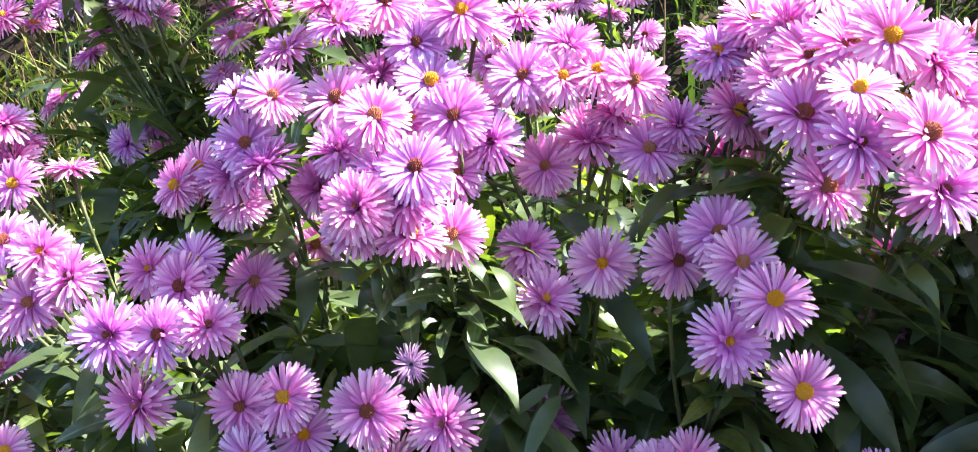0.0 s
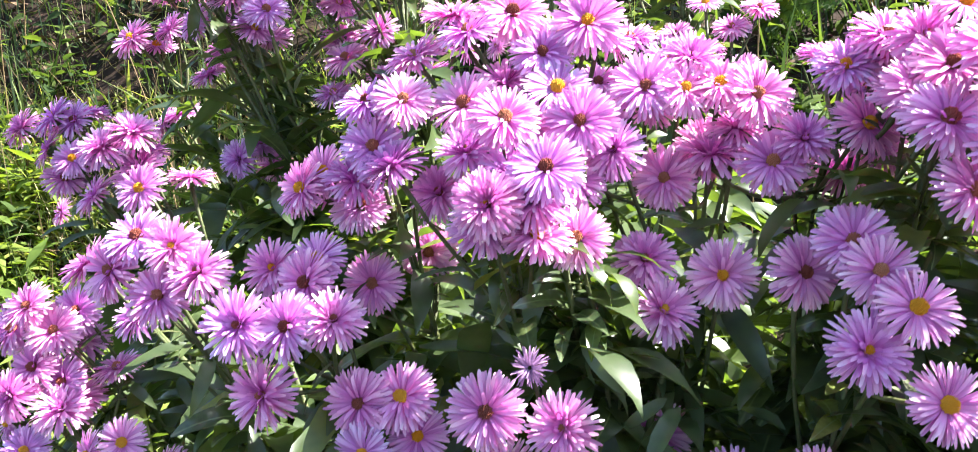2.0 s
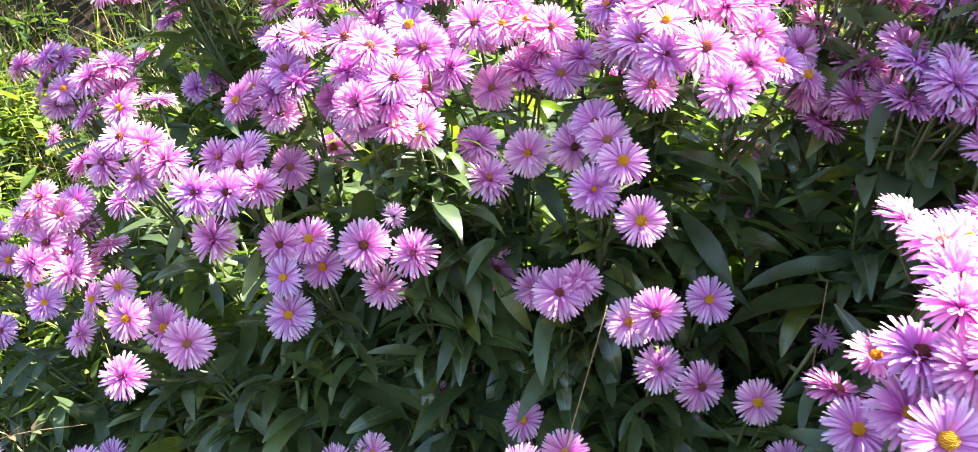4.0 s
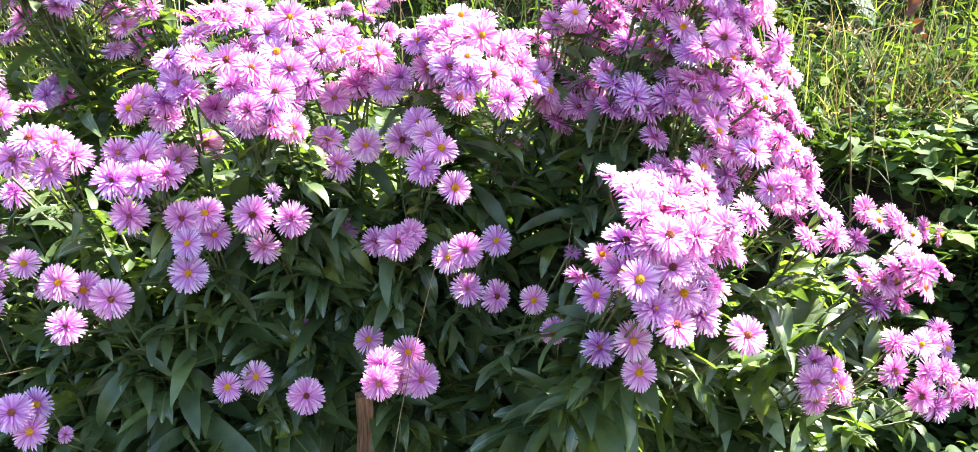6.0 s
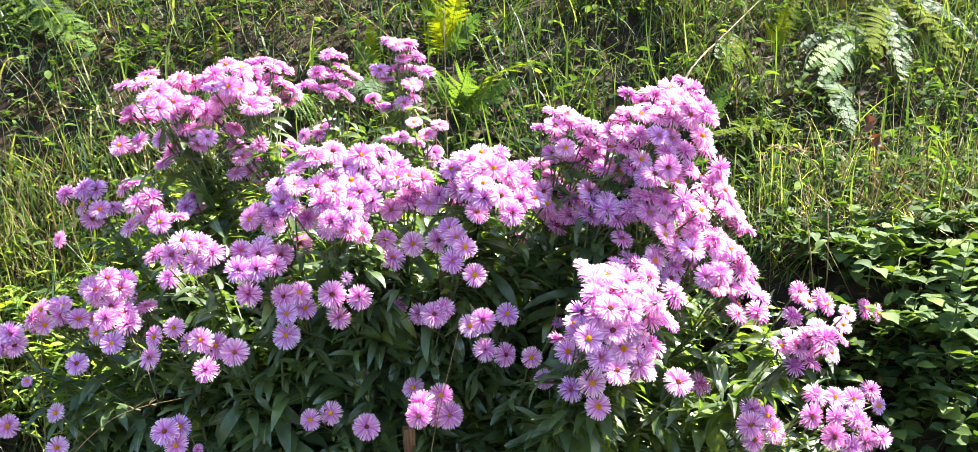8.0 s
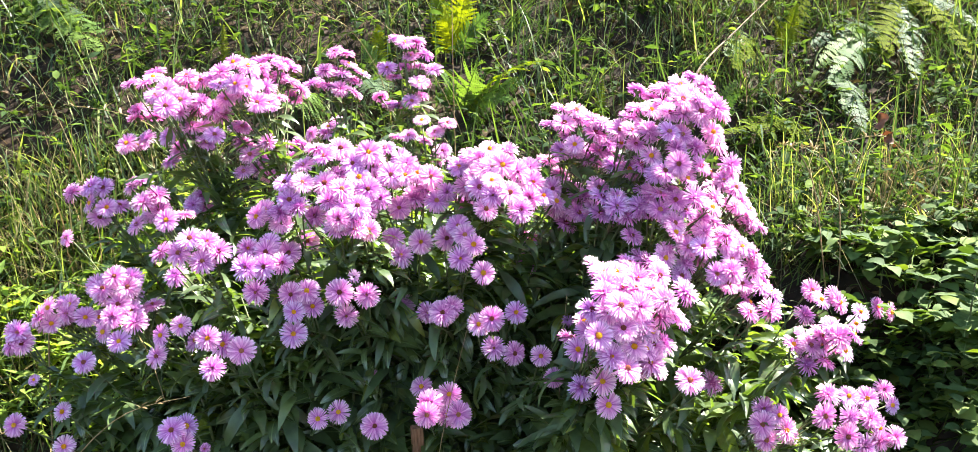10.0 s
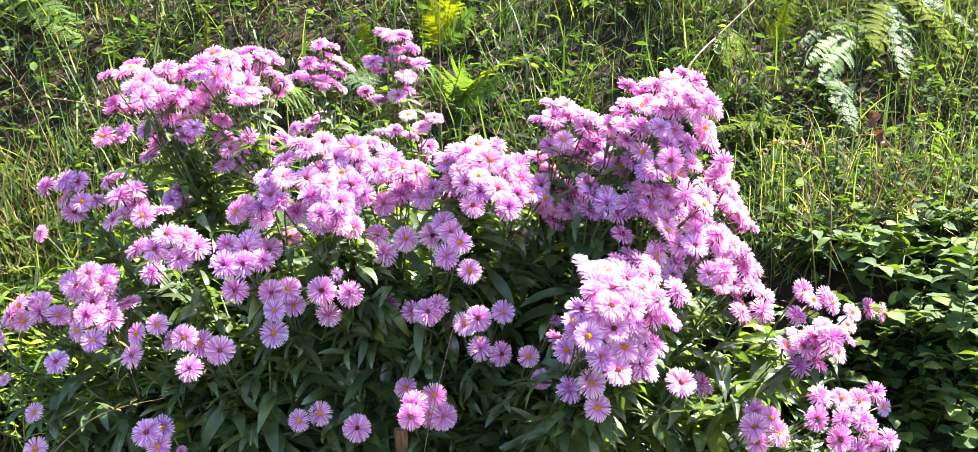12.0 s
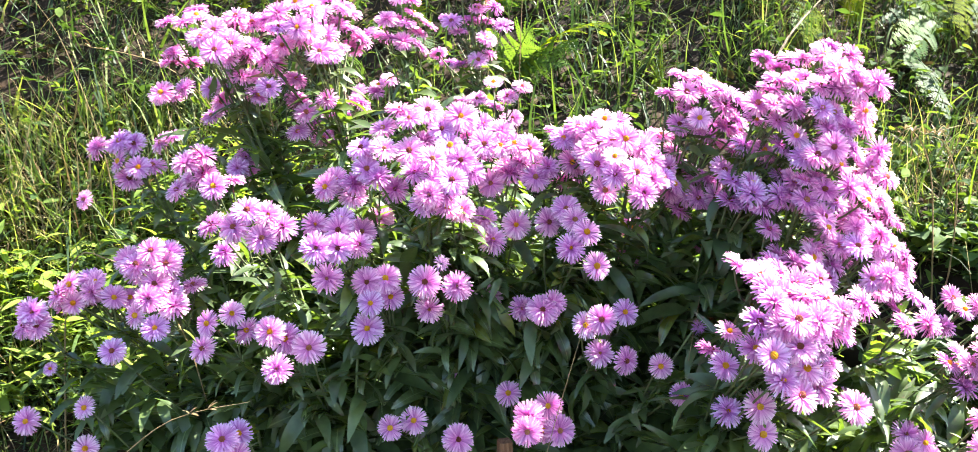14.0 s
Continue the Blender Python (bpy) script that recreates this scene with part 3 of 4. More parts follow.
aster((0.530, 0.389, 0.813), (0.599, 0.500, 0.770), (0.554, 0.455, 0.780), (0.586, 0.463, 0.754), (0.516, 0.403, 0.822), (0.576, 0.477, 0.786), fill=1.3, tilt=(0.4, 0.1, 0.5))
aster((0.367, 0.363, 0.748), (0.401, 0.318, 0.723), (0.427, 0.324, 0.696), (0.414, 0.313, 0.759))
aster((0.471, 0.306, 0.701), (0.454, 0.314, 0.737), (0.499, 0.346, 0.736), (0.527, 0.356, 0.730), (0.462, 0.333, 0.756), (0.508, 0.345, 0.714), (0.436, 0.323, 0.736), fill=1.3)
aster((0.577, 0.401, 0.689), (0.525, 0.347, 0.677), (0.551, 0.343, 0.672), (0.545, 0.362, 0.697), (0.502, 0.339, 0.679), fill=0.8, tilt=(0.4, 0.1, 0.5))
aster((0.516, 0.300, 0.646), (0.548, 0.304, 0.647), tilt=(0.4, 0.1, 0.5))
aster((0.317, 0.260, 0.716), (0.346, 0.304, 0.719), (0.376, 0.314, 0.717), (0.370, 0.245, 0.712), (0.307, 0.196, 0.707), (0.338, 0.234, 0.711), (0.287, 0.194, 0.712), fill=1.3, tilt=(0.4, 0.1, 0.5))
aster((0.290, 0.135, 0.698), (0.314, 0.141, 0.695), (0.350, 0.159, 0.698), (0.277, 0.140, 0.690), (0.390, 0.227, 0.658), (0.340, 0.176, 0.707), (0.351, 0.182, 0.673), fill=1.3, tilt=(0.4, 0.1, 0.5))
aster((0.261, 0.120, 0.668), (0.270, 0.238, 0.656), (0.293, 0.132, 0.672), (0.318, 0.153, 0.670), (0.344, 0.188, 0.653), fill=0.8, tilt=(0.12, 0.08, 0.3))
aster((0.256, 0.210, 0.627), (0.258, 0.200, 0.582), (0.278, 0.171, 0.598), (0.279, 0.133, 0.639), (0.287, 0.177, 0.566))
aster((0.296, 0.127, 0.626), (0.329, 0.164, 0.637), (0.364, 0.206, 0.632), (0.334, 0.165, 0.621), (0.309, 0.145, 0.646), fill=0.8, tilt=(0.4, 0.1, 0.5))
aster((0.228, 0.324, 0.589), (0.238, 0.279, 0.571), (0.261, 0.302, 0.643), size=0.0180)
aster((0.203, 0.397, 0.635))
aster((0.194, 0.353, 0.586), (0.168, 0.377, 0.588), (0.145, 0.368, 0.626), (0.164, 0.362, 0.635))
aster((0.236, 0.501, 0.691), (0.242, 0.507, 0.725))
aster((0.394, 0.190, 0.588), (0.476, 0.333, 0.536), tilt=(0.4, 0.1, 0.5))
aster((0.684, 0.418, 0.634), (0.709, 0.428, 0.637), (0.713, 0.417, 0.629), (0.661, 0.424, 0.609), (0.676, 0.434, 0.646))
aster((0.618, 0.292, 0.610), (0.622, 0.295, 0.596), (0.630, 0.268, 0.615), (0.629, 0.282, 0.625), (0.607, 0.318, 0.603), (0.651, 0.287, 0.590), (0.603, 0.292, 0.597), fill=0.8, tilt=(0.4, 0.1, 0.5))
aster((0.795, 0.495, 0.594), (0.861, 0.556, 0.586), (0.882, 0.548, 0.579), (0.803, 0.521, 0.567))
aster((0.555, 0.328, 0.497), (0.545, 0.310, 0.480), (0.572, 0.315, 0.491), (0.556, 0.320, 0.453), (0.584, 0.317, 0.467))
aster((0.641, 0.308, 0.520), (0.624, 0.285, 0.498), (0.651, 0.269, 0.503), (0.654, 0.276, 0.470), (0.670, 0.304, 0.518))
aster((0.746, 0.385, 0.484), (0.808, 0.441, 0.477), (0.820, 0.435, 0.453))
aster((0.706, 0.308, 0.482), (0.718, 0.305, 0.469), (0.743, 0.304, 0.454), (0.692, 0.298, 0.445), (0.721, 0.307, 0.449))
aster((-0.303, 0.428, 0.733), (-0.274, 0.409, 0.734), (-0.241, 0.402, 0.722), (-0.295, 0.463, 0.692), (-0.260, 0.414, 0.753), (-0.235, 0.409, 0.749), (-0.218, 0.406, 0.735))
aster((-0.181, 0.421, 0.736), (-0.149, 0.409, 0.745), (-0.176, 0.369, 0.717), (-0.151, 0.371, 0.717), (-0.128, 0.375, 0.720), (-0.162, 0.365, 0.683))
aster((-0.126, 0.433, 0.727), (-0.104, 0.478, 0.737), (-0.152, 0.399, 0.734), (-0.104, 0.478, 0.737))
aster((-0.118, 0.383, 0.675), (-0.096, 0.386, 0.678), (-0.113, 0.373, 0.652), (-0.090, 0.394, 0.654), (-0.117, 0.387, 0.617))
aster((-0.050, 0.377, 0.677), (-0.011, 0.375, 0.672), (-0.030, 0.391, 0.696), (-0.043, 0.398, 0.639))
aster((0.026, 0.445, 0.743), (0.036, 0.432, 0.718), (0.067, 0.438, 0.738))
aster((0.103, 0.415, 0.745), (0.139, 0.360, 0.742), (0.120, 0.359, 0.723), (0.151, 0.353, 0.703), (0.120, 0.392, 0.765), (0.128, 0.378, 0.754))
aster((0.037, 0.460, 0.638))
aster((0.074, 0.411, 0.636), (0.095, 0.383, 0.641), (0.109, 0.389, 0.648))
aster((-0.423, 0.505, 0.673), (-0.386, 0.473, 0.692), (-0.373, 0.504, 0.682), (-0.378, 0.517, 0.656), fill=0.8)
aster((-0.489, 0.488, 0.645), (-0.462, 0.485, 0.636), (-0.485, 0.485, 0.622), (-0.435, 0.481, 0.631), (-0.460, 0.492, 0.648), (-0.503, 0.488, 0.632), fill=0.8)
aster((-0.381, 0.468, 0.651), (-0.384, 0.449, 0.637), (-0.406, 0.470, 0.610), (-0.378, 0.450, 0.599), (-0.366, 0.476, 0.639), fill=0.8)
aster((-0.533, 0.483, 0.611), (-0.542, 0.481, 0.593), (-0.528, 0.481, 0.593))
aster((-0.309, 0.422, 0.613), (-0.279, 0.414, 0.628), (-0.311, 0.404, 0.587))
aster((-0.264, 0.434, 0.600), (-0.224, 0.339, 0.627), (-0.210, 0.365, 0.611), (-0.182, 0.347, 0.606), (-0.213, 0.311, 0.593))
aster((-0.430, 0.452, 0.569))
aster((-0.549, 0.719, 0.722), size=0.0165)
aster((-0.277, 0.335, 0.502), (-0.262, 0.357, 0.500), (-0.261, 0.330, 0.483))
aster((-0.467, 0.457, 0.494), (-0.541, 0.468, 0.473), (-0.466, 0.451, 0.443))
aster((-0.087, 0.389, 0.490), (-0.058, 0.397, 0.496), (-0.006, 0.364, 0.484))
aster((0.063, 0.420, 0.521), (0.074, 0.327, 0.528), (0.101, 0.352, 0.531), (0.068, 0.306, 0.518), (0.096, 0.352, 0.500), (0.112, 0.333, 0.507))
aster((-0.008, 0.433, 0.539), size=0.008)
aster((-0.514, 0.479, 0.538), size=0.011)
aster((-0.240, 0.357, 0.465), size=0.010)
aster((0.325, 0.471, 0.709), size=0.012)
aster((0.600, 0.329, 0.451), size=0.012)
aster((0.159, 0.400, 0.845), (0.155, 0.430, 0.859), (0.169, 0.380, 0.850), (0.169, 0.420, 0.874), (0.182, 0.370, 0.853), fill=0.8, tilt=(0.12, 0.08, 0.3))
aster((0.130, 0.460, 0.848), (0.143, 0.450, 0.862), (0.146, 0.400, 0.834), fill=0.8, tilt=(0.12, 0.08, 0.3))
aster((0.319, 0.141, 0.662), (0.353, 0.152, 0.700))
aster((0.435, 0.471, 0.920))


# ---- leafy shoots without flowers, low in front of the bush ----
def shoot(x, y, height, lean, yaw, inner=False):
    base = Vector((x, y, ground_z(x, y) - 0.01))
    tip = Vector((math.cos(yaw) * lean, math.sin(yaw) * lean, height))
    spine = bezier(Vector((0, 0, 0)), Vector((tip.x * 0.3, tip.y * 0.3, height * 0.6)), tip, 7)
    s = Soup()
    s.tube(spine, [0.0038 - 0.002 * i / 6 for i in range(7)], 6)
    thing = new("aster_shoot", None)
    thing.location = base
    part("stem", s.mesh("stem", STEM), thing)
    if inner:
        foliage(thing, spine, 0.15, 1.0, 0.0055, 0.10)
    else:
        dress(thing, spine, 0.12, 1.0, 0.0120, 0.132, yaw, 0.8)
    tagged(thing, "leafy aster shoot with long drooping dark green leaves", "plant", "leafy shoots of the aster bush")


for i in range(44):
    f = i / 43
    sx = -0.42 + 1.12 * f + rng.uniform(-0.03, 0.03)
    sy = 0.555 - 0.05 * math.sin(f * 3.1) + rng.uniform(-0.05, 0.06)
    shoot(sx, sy, rng.uniform(0.20, 0.40), rng.uniform(0.03, 0.09), -1.57 + (f - 0.5) * 1.5 + rng.gauss(0, 0.35))
for i in range(34):
    shoot(rng.uniform(-0.34, 0.52), rng.uniform(0.46, 0.78), rng.uniform(0.32, 0.50), rng.uniform(0.03, 0.12), rng.uniform(0, 6.28), True)


for i in range(26):
    shoot(rng.uniform(-0.36, 0.26), rng.uniform(0.62, 0.92), rng.uniform(0.22, 0.36), rng.uniform(0.03, 0.1), rng.uniform(0, 6.28), True)


for i in range(10):
    shoot(rng.uniform(0.56, 0.80), rng.uniform(0.44, 0.60), rng.uniform(0.12, 0.20), rng.uniform(0.02, 0.05), rng.uniform(0, 6.28), True)


# ---- the stake ----
def stake(x, y, top):
    s = Soup()
    z0 = ground_z(x, y) - 0.05
    rows = []
    for i in range(9):
        f = i / 8
        z = (top - z0) * f
        w = 0.0085 + 0.0008 * math.sin(i * 2.3)
        dx = 0.004 * math.sin(i * 1.1)
        rows.append([Vector((dx + w * a, w * b, z)) for a, b in ((-1, -0.8), (-0.8, -1), (0.8, -1), (1, -0.8), (1, 0.8), (0.8, 1), (-0.8, 1), (-1, 0.8), (-1, -0.8))])
    s.strip(rows)
    n = len(s.v)
    s.f.append(tuple(range(n - 9, n - 1)))
    ob = new("wooden_stake", s.mesh("wooden_stake", WOOD, False))
    ob.matrix_world = pose(x, y, z0, 1, -1, 12)
    tagged(ob, "weathered reddish-brown square wooden stake in the soil", "stake")


stake(0.056, 0.385, 0.475)


# ---- grass and litter on the bank ----
def keep_clear(x, y):
    """The ground that the aster bush covers."""
    return ((x - 0.06) / 0.56) ** 2 + ((y - 0.60) / 0.36) ** 2 < 1


FERN_SPOTS = [(0.203, 1.490), (0.198, 1.731), (-0.025, 1.663), (-0.476, 1.721), (-0.402, 1.720), (-0.079, 1.676), (-0.186, 1.571), (-1.174, 2.026), (0.834, 1.360), (1.150, 1.380), (1.204, 1.656), (1.120, 1.682), (1.591, 1.763), (1.346, 1.572), (1.787, 1.981)]


def under_fern(x, y):
    return any(abs(x - fx) < 0.12 and -0.18 < y - fy < 0.03 for fx, fy in FERN_SPOTS)


def field(name, count, box, height, width, material, label, seed, lean=0.5, curl=1.2, patch=None, thin=0.0, clear=True):
    rg = random.Random(seed)
    s = Soup()
    made = tries = 0
    while made < count and tries < count * 6:
        tries += 1
        x, y = rg.uniform(box[0], box[1]), rg.uniform(box[2], box[3])
        if (clear and keep_clear(x, y)) or (patch and noise.noise(Vector((x * patch, y * patch, seed))) < thin):
            continue
        h = rg.uniform(*height) * (0.35 if under_fern(x, y) else 1.0)
        a = rg.choice((0.0, math.pi)) + rg.gauss(0, 0.9)
        dirn, side = Vector((math.cos(a), math.sin(a), 0)), Vector((-math.sin(a), math.cos(a), 0))
        p = Vector((x, y, ground_z(x, y) - 0.01))
        ang, w, bend = abs(rg.gauss(lean * 0.5, lean * 0.35)), rg.uniform(*width) * rg.choice((0.7, 1, 1, 1.5)), abs(rg.gauss(curl * 0.5, curl * 0.3)) * rg.choice((1, 1, 1, -0.5))
        rows = []
        for i in range(6):
            t = i / 5
            ww = w * (1 - t) ** 0.7 if i < 5 else 0.0004
            rows.append([p - side * ww, p + side * ww])
            ang += bend / 5
            p = p + (dirn * math.sin(ang) + Vector((0, -0.12, math.cos(ang)))) * (h / 5)
        s.strip(rows)
        made += 1
    ob = new(name, s.mesh(name, material))
    tagged(ob, label, "grass", kind="stuff")


field("grass", 21000, (-1.9, 2.6, 0.80, 2.6), (0.08, 0.25), (0.0010, 0.0034), GRASS, "long green grass blades tangled over the bank", 3, 1.9, 2.2, 3.4, -0.26)
field("grass", 3500, (0.75, 1.9, 1.4, 2.5), (0.08, 0.22), (0.0012, 0.0034), GRASS, "dark green grass between the ferns", 17, 1.5, 2.0)
field("grass", 2600, (-1.7, 2.3, 0.95, 2.3), (0.16, 0.34), (0.0026, 0.0050), GRASS, "broad arching grass blades on the bank", 4, 2.0, 3.6, 2.2, 0.0)
field("grass", 4000, (-1.3, -0.42, 0.25, 1.05), (0.05, 0.16), (0.0010, 0.0030), GRASS, "bright green grass beside the aster bush", 5, 1.9, 1.8)
field("grass", 1500, (0.78, 1.85, 0.78, 1.25), (0.09, 0.22), (0.0010, 0.0026), GRASS_PALE_LIT, "yellow-green grass in a sunlit tone arching on the steep bank", 6, 2.2, 2.8, 2.5, -0.1)
field("grass", 5000, (-1.25, -0.44, 0.84, 1.45), (0.06, 0.15), (0.0016, 0.0040), GRASS_PALE_LIT, "yellow-green grass in a sunlit tone at the foot of the bank", 16, 2.0, 1.6)
field("dry_grass", 5200, (-1.9, 2.4, 0.7, 2.4), (0.06, 0.24), (0.0005, 0.0012), STRAW, "dry straw-coloured grass stalks among green grass", 8, 2.2, 2.0, 1.1, -0.15)
field("dry_grass", 900, (-1.1, -0.40, 0.75, 1.40), (0.08, 0.24), (0.0008, 0.0020), STRAW, "pale dry grass beside the bush", 10, 2.4, 2.0)
field("dry_grass", 450, (-0.95, -0.62, 1.10, 1.32), (0.08, 0.22), (0.0008, 0.0022), STRAW, "matted pale straw lying at the foot of the bank", 11, 3.0, 0.8)
field("dry_grass", 2200, (0.85, 1.6, 1.40, 2.3), (0.08, 0.24), (0.0006, 0.0016), LITTER, "dead brown stalks and roots on the bank", 13, 1.6, 2.0)
field("dry_grass", 420, (1.02, 1.40, 0.85, 1.20), (0.12, 0.26), (0.0010, 0.0022), STRAW, "pale bent straw over the sunny grass", 14, 2.2, 1.8)
field("dry_grass", 700, (-0.45, 0.6, 0.22, 0.5), (0.05, 0.16), (0.0006, 0.0014), STRAW, "dry straw and withered stalks under the bush", 9, 2.2, 1.6, clear=False)
field("grass", 500, (-0.6, 0.5, 0.18, 0.46), (0.06, 0.2), (0.0008, 0.0020), GRASS_PALE_LIT, "thin green grass under the aster bush", 15, 0.9, 2.0, clear=False)


field("grass", 9000, (-4.5, -1.7, 0.5, 4.2), (0.08, 0.26), (0.0020, 0.0050), GRASS, "rough grass on the bank away from the bush", 31, 1.6, 2.0)
field("grass", 9000, (1.7, 4.8, 0.7, 4.2), (0.08, 0.26), (0.0020, 0.0050), GRASS, "rough grass on the bank away from the bush", 32, 1.6, 2.0)
field("grass", 6000, (-1.9, 2.4, 2.4, 4.2), (0.08, 0.26), (0.0020, 0.0050), GRASS, "rough grass high on the bank", 33, 1.6, 2.0)


def litter(count, seed):
    rg = random.Random(seed)
    s = Soup()
    for i in range(count):
        x, y = rg.uniform(-2.3, 2.8), rg.uniform(0.2, 3.8)
        turn = Matrix.Rotation(rg.uniform(0, 6.28), 3, "Z") @ Matrix.Rotation(rg.gauss(0, 0.5), 3, "Y") @ Matrix.Rotation(rg.gauss(0, 0.5), 3, "X")
        blade(s, rg.uniform(0.02, 0.06), rg.uniform(0.006, 0.016), rg.uniform(-0.6, 1.2), 0.4, 4, 0.2, origin=Vector((x, y, ground_z(x, y) + 0.008)), turn=turn)
    ob = new("leaf_litter", s.mesh("leaf_litter", LITTER))
    tagged(ob, "fallen dry brown leaves scattered on the soil", "leaf litter", kind="stuff")


litter(4200, 12)


# ---- low broad-leaved herbs ----
def herb_carpet(name, count, box, size, seed, label, lift=(0.02, 0.13), patch=1.4, thin=-0.2, wide=(0.16, 0.30), material=HERB):
    rg = random.Random(seed)
    s = Soup()
    made = tries = 0
    while made < count and tries < count * 6:
        tries += 1
        x, y = rg.uniform(box[0], box[1]), rg.uniform(box[2], box[3])
        if keep_clear(x, y) or noise.noise(Vector((x * patch, y * patch, seed + 0.5))) < thin:
            continue
        made += 1
        h = rg.uniform(*lift) * (0.4 if under_fern(x, y) else 1.0)
        foot = Vector((x, y, ground_z(x, y) - 0.01))
        tip = foot + Vector((rg.gauss(0, 0.06), rg.gauss(-0.03, 0.05), h))
        s.tube([foot, foot.lerp(tip, 0.5) + Vector((0.006, 0, 0)), tip], [0.0012, 0.001, 0.0008], 3)
        a0 = rg.uniform(0, 6.28)
        for k in range(rg.choice((3, 4, 5))):
            at = foot.lerp(tip, 1 - 0.16 * k * rg.random())
            turn = Matrix.Rotation(a0 + k * 2.2, 3, "Z") @ Matrix.Rotation(-rg.gauss(0.25, 0.3), 3, "Y") @ Matrix.Rotation(rg.gauss(0, 0.3), 3, "X")
            ln = rg.uniform(*size)
            blade(s, ln, ln * rg.uniform(*wide), rg.uniform(0.2, 0.9), 0.25, 5, 0.1, origin=at, turn=turn)
    ob = new(name, s.mesh(name, material))
    tagged(ob, label, "herbs", kind="stuff")


herb_carpet("herbs", 2600, (-1.8, 2.5, 0.85, 2.6), (0.014, 0.045), 21, "small-leaved green herbs covering the bank", (0.02, 0.13), 1.4, -0.45)
herb_carpet("herbs", 1100, (-1.35, -0.3, 0.80, 1.25), (0.024, 0.060), 22, "narrow-leaved herbs in a sunlit green at the foot of the bank", (0.03, 0.14), 1.4, -0.5, (0.10, 0.17), HERB_LIT)
herb_carpet("herbs", 260, (0.75, 1.9, 0.75, 1.5), (0.018, 0.042), 23, "leafy green herbs on the sunny bank", (0.02, 0.14), 1.8, -0.2)
herb_carpet("herbs", 1500, (0.62, 1.65, 0.18, 0.85), (0.022, 0.046), 24, "low herbs with oval green leaves over brown soil", (0.015, 0.11), 2.5, -0.5, (0.32, 0.46), HERB_OVAL)


herb_carpet("herbs", 500, (0.60, 0.95, 0.34, 0.66), (0.018, 0.038), 25, "low dark herbs with oval leaves at the foot of the asters", (0.02, 0.10), 2.5, -0.9, (0.30, 0.44), HERB)


# ---- nettle-like weeds with toothed leaves ----
WEED_LEAVES = [leaf_mesh(d, w, f, 0.1, WEED, 12, 0.16) for d, w, f in ((0.5, 0.30, 0.2), (0.9, 0.36, 0.25), (0.3, 0.28, 0.3))]


def weed(x, y, height, seed, leaf=0.06, lean=0.05):
    rg = random.Random(seed)
    thing = new("weed", None)
    thing.location = (x, y, ground_z(x, y) - 0.01)
    a = rg.uniform(0, 6.28)
    tip = Vector((math.cos(a) * lean, math.sin(a) * lean - 0.03, height))
    spine = bezier(Vector((0, 0, 0)), Vector((0, 0, height * 0.6)), tip, 8)
    s = Soup()
    s.tube(spine, [0.0022 - 0.0012 * i / 7 for i in range(8)], 5)
    part("stem", s.mesh("stem", STEM), thing)
    pairs = max(4, int(height / 0.030))
    for i in range(pairs):
        f = 0.38 + 0.62 * i / (pairs - 1)
        k = f * 7
        at = spine[int(k)].lerp(spine[min(7, int(k) + 1)], k - int(k))
        for side in (0, math.pi):
            az = a + i * 1.57 + side + rg.gauss(0, 0.2)
            size = leaf * (0.55 + 0.75 * math.sin(math.pi * min(1, f * 0.9 + 0.1)) ** 0.7) * rg.uniform(0.85, 1.15)
            if i == pairs - 1:
                size *= 0.75
            m = Matrix.Translation(at) @ Matrix.Rotation(az, 4, "Z") @ Matrix.Rotation(-rg.gauss(0.25, 0.2), 4, "Y") @ Matrix.Scale(size, 4)
            part("leaf", rg.choice(WEED_LEAVES), thing, m)
    tagged(thing, "upright nettle-like weed with toothed green leaves on the bank", "weed", "weeds on the bank")


weed(0.984, 0.494, 0.30, 1, 0.046, 0.02)
weed(1.066, 0.542, 0.18, 2, 0.040, 0.02)
weed(1.130, 0.526, 0.18, 3, 0.040, 0.02)
weed(0.954, 0.560, 0.12, 4, 0.032, 0.02)
weed(0.943, 0.493, 0.12, 5, 0.032, 0.02)
weed(1.159, 0.605, 0.16, 6, 0.036, 0.02)
weed(1.099, 0.630, 0.10, 7, 0.030, 0.02)
for i in range(10):
    weed(rng.uniform(1.25, 1.75), rng.uniform(0.72, 1.05), rng.uniform(0.16, 0.30), 90 + i, rng.uniform(0.030, 0.042))
for i in range(10):
    weed(rng.uniform(1.15, 1.65), rng.uniform(0.42, 0.72), rng.uniform(0.14, 0.26), 70 + i, rng.uniform(0.028, 0.040))
for i in range(26):
    wx, wy = rng.uniform(-1.3, 1.9), rng.uniform(1.0, 1.9)
    weed(wx, wy, rng.uniform(0.08, 0.18), 30 + i, rng.uniform(0.026, 0.042))


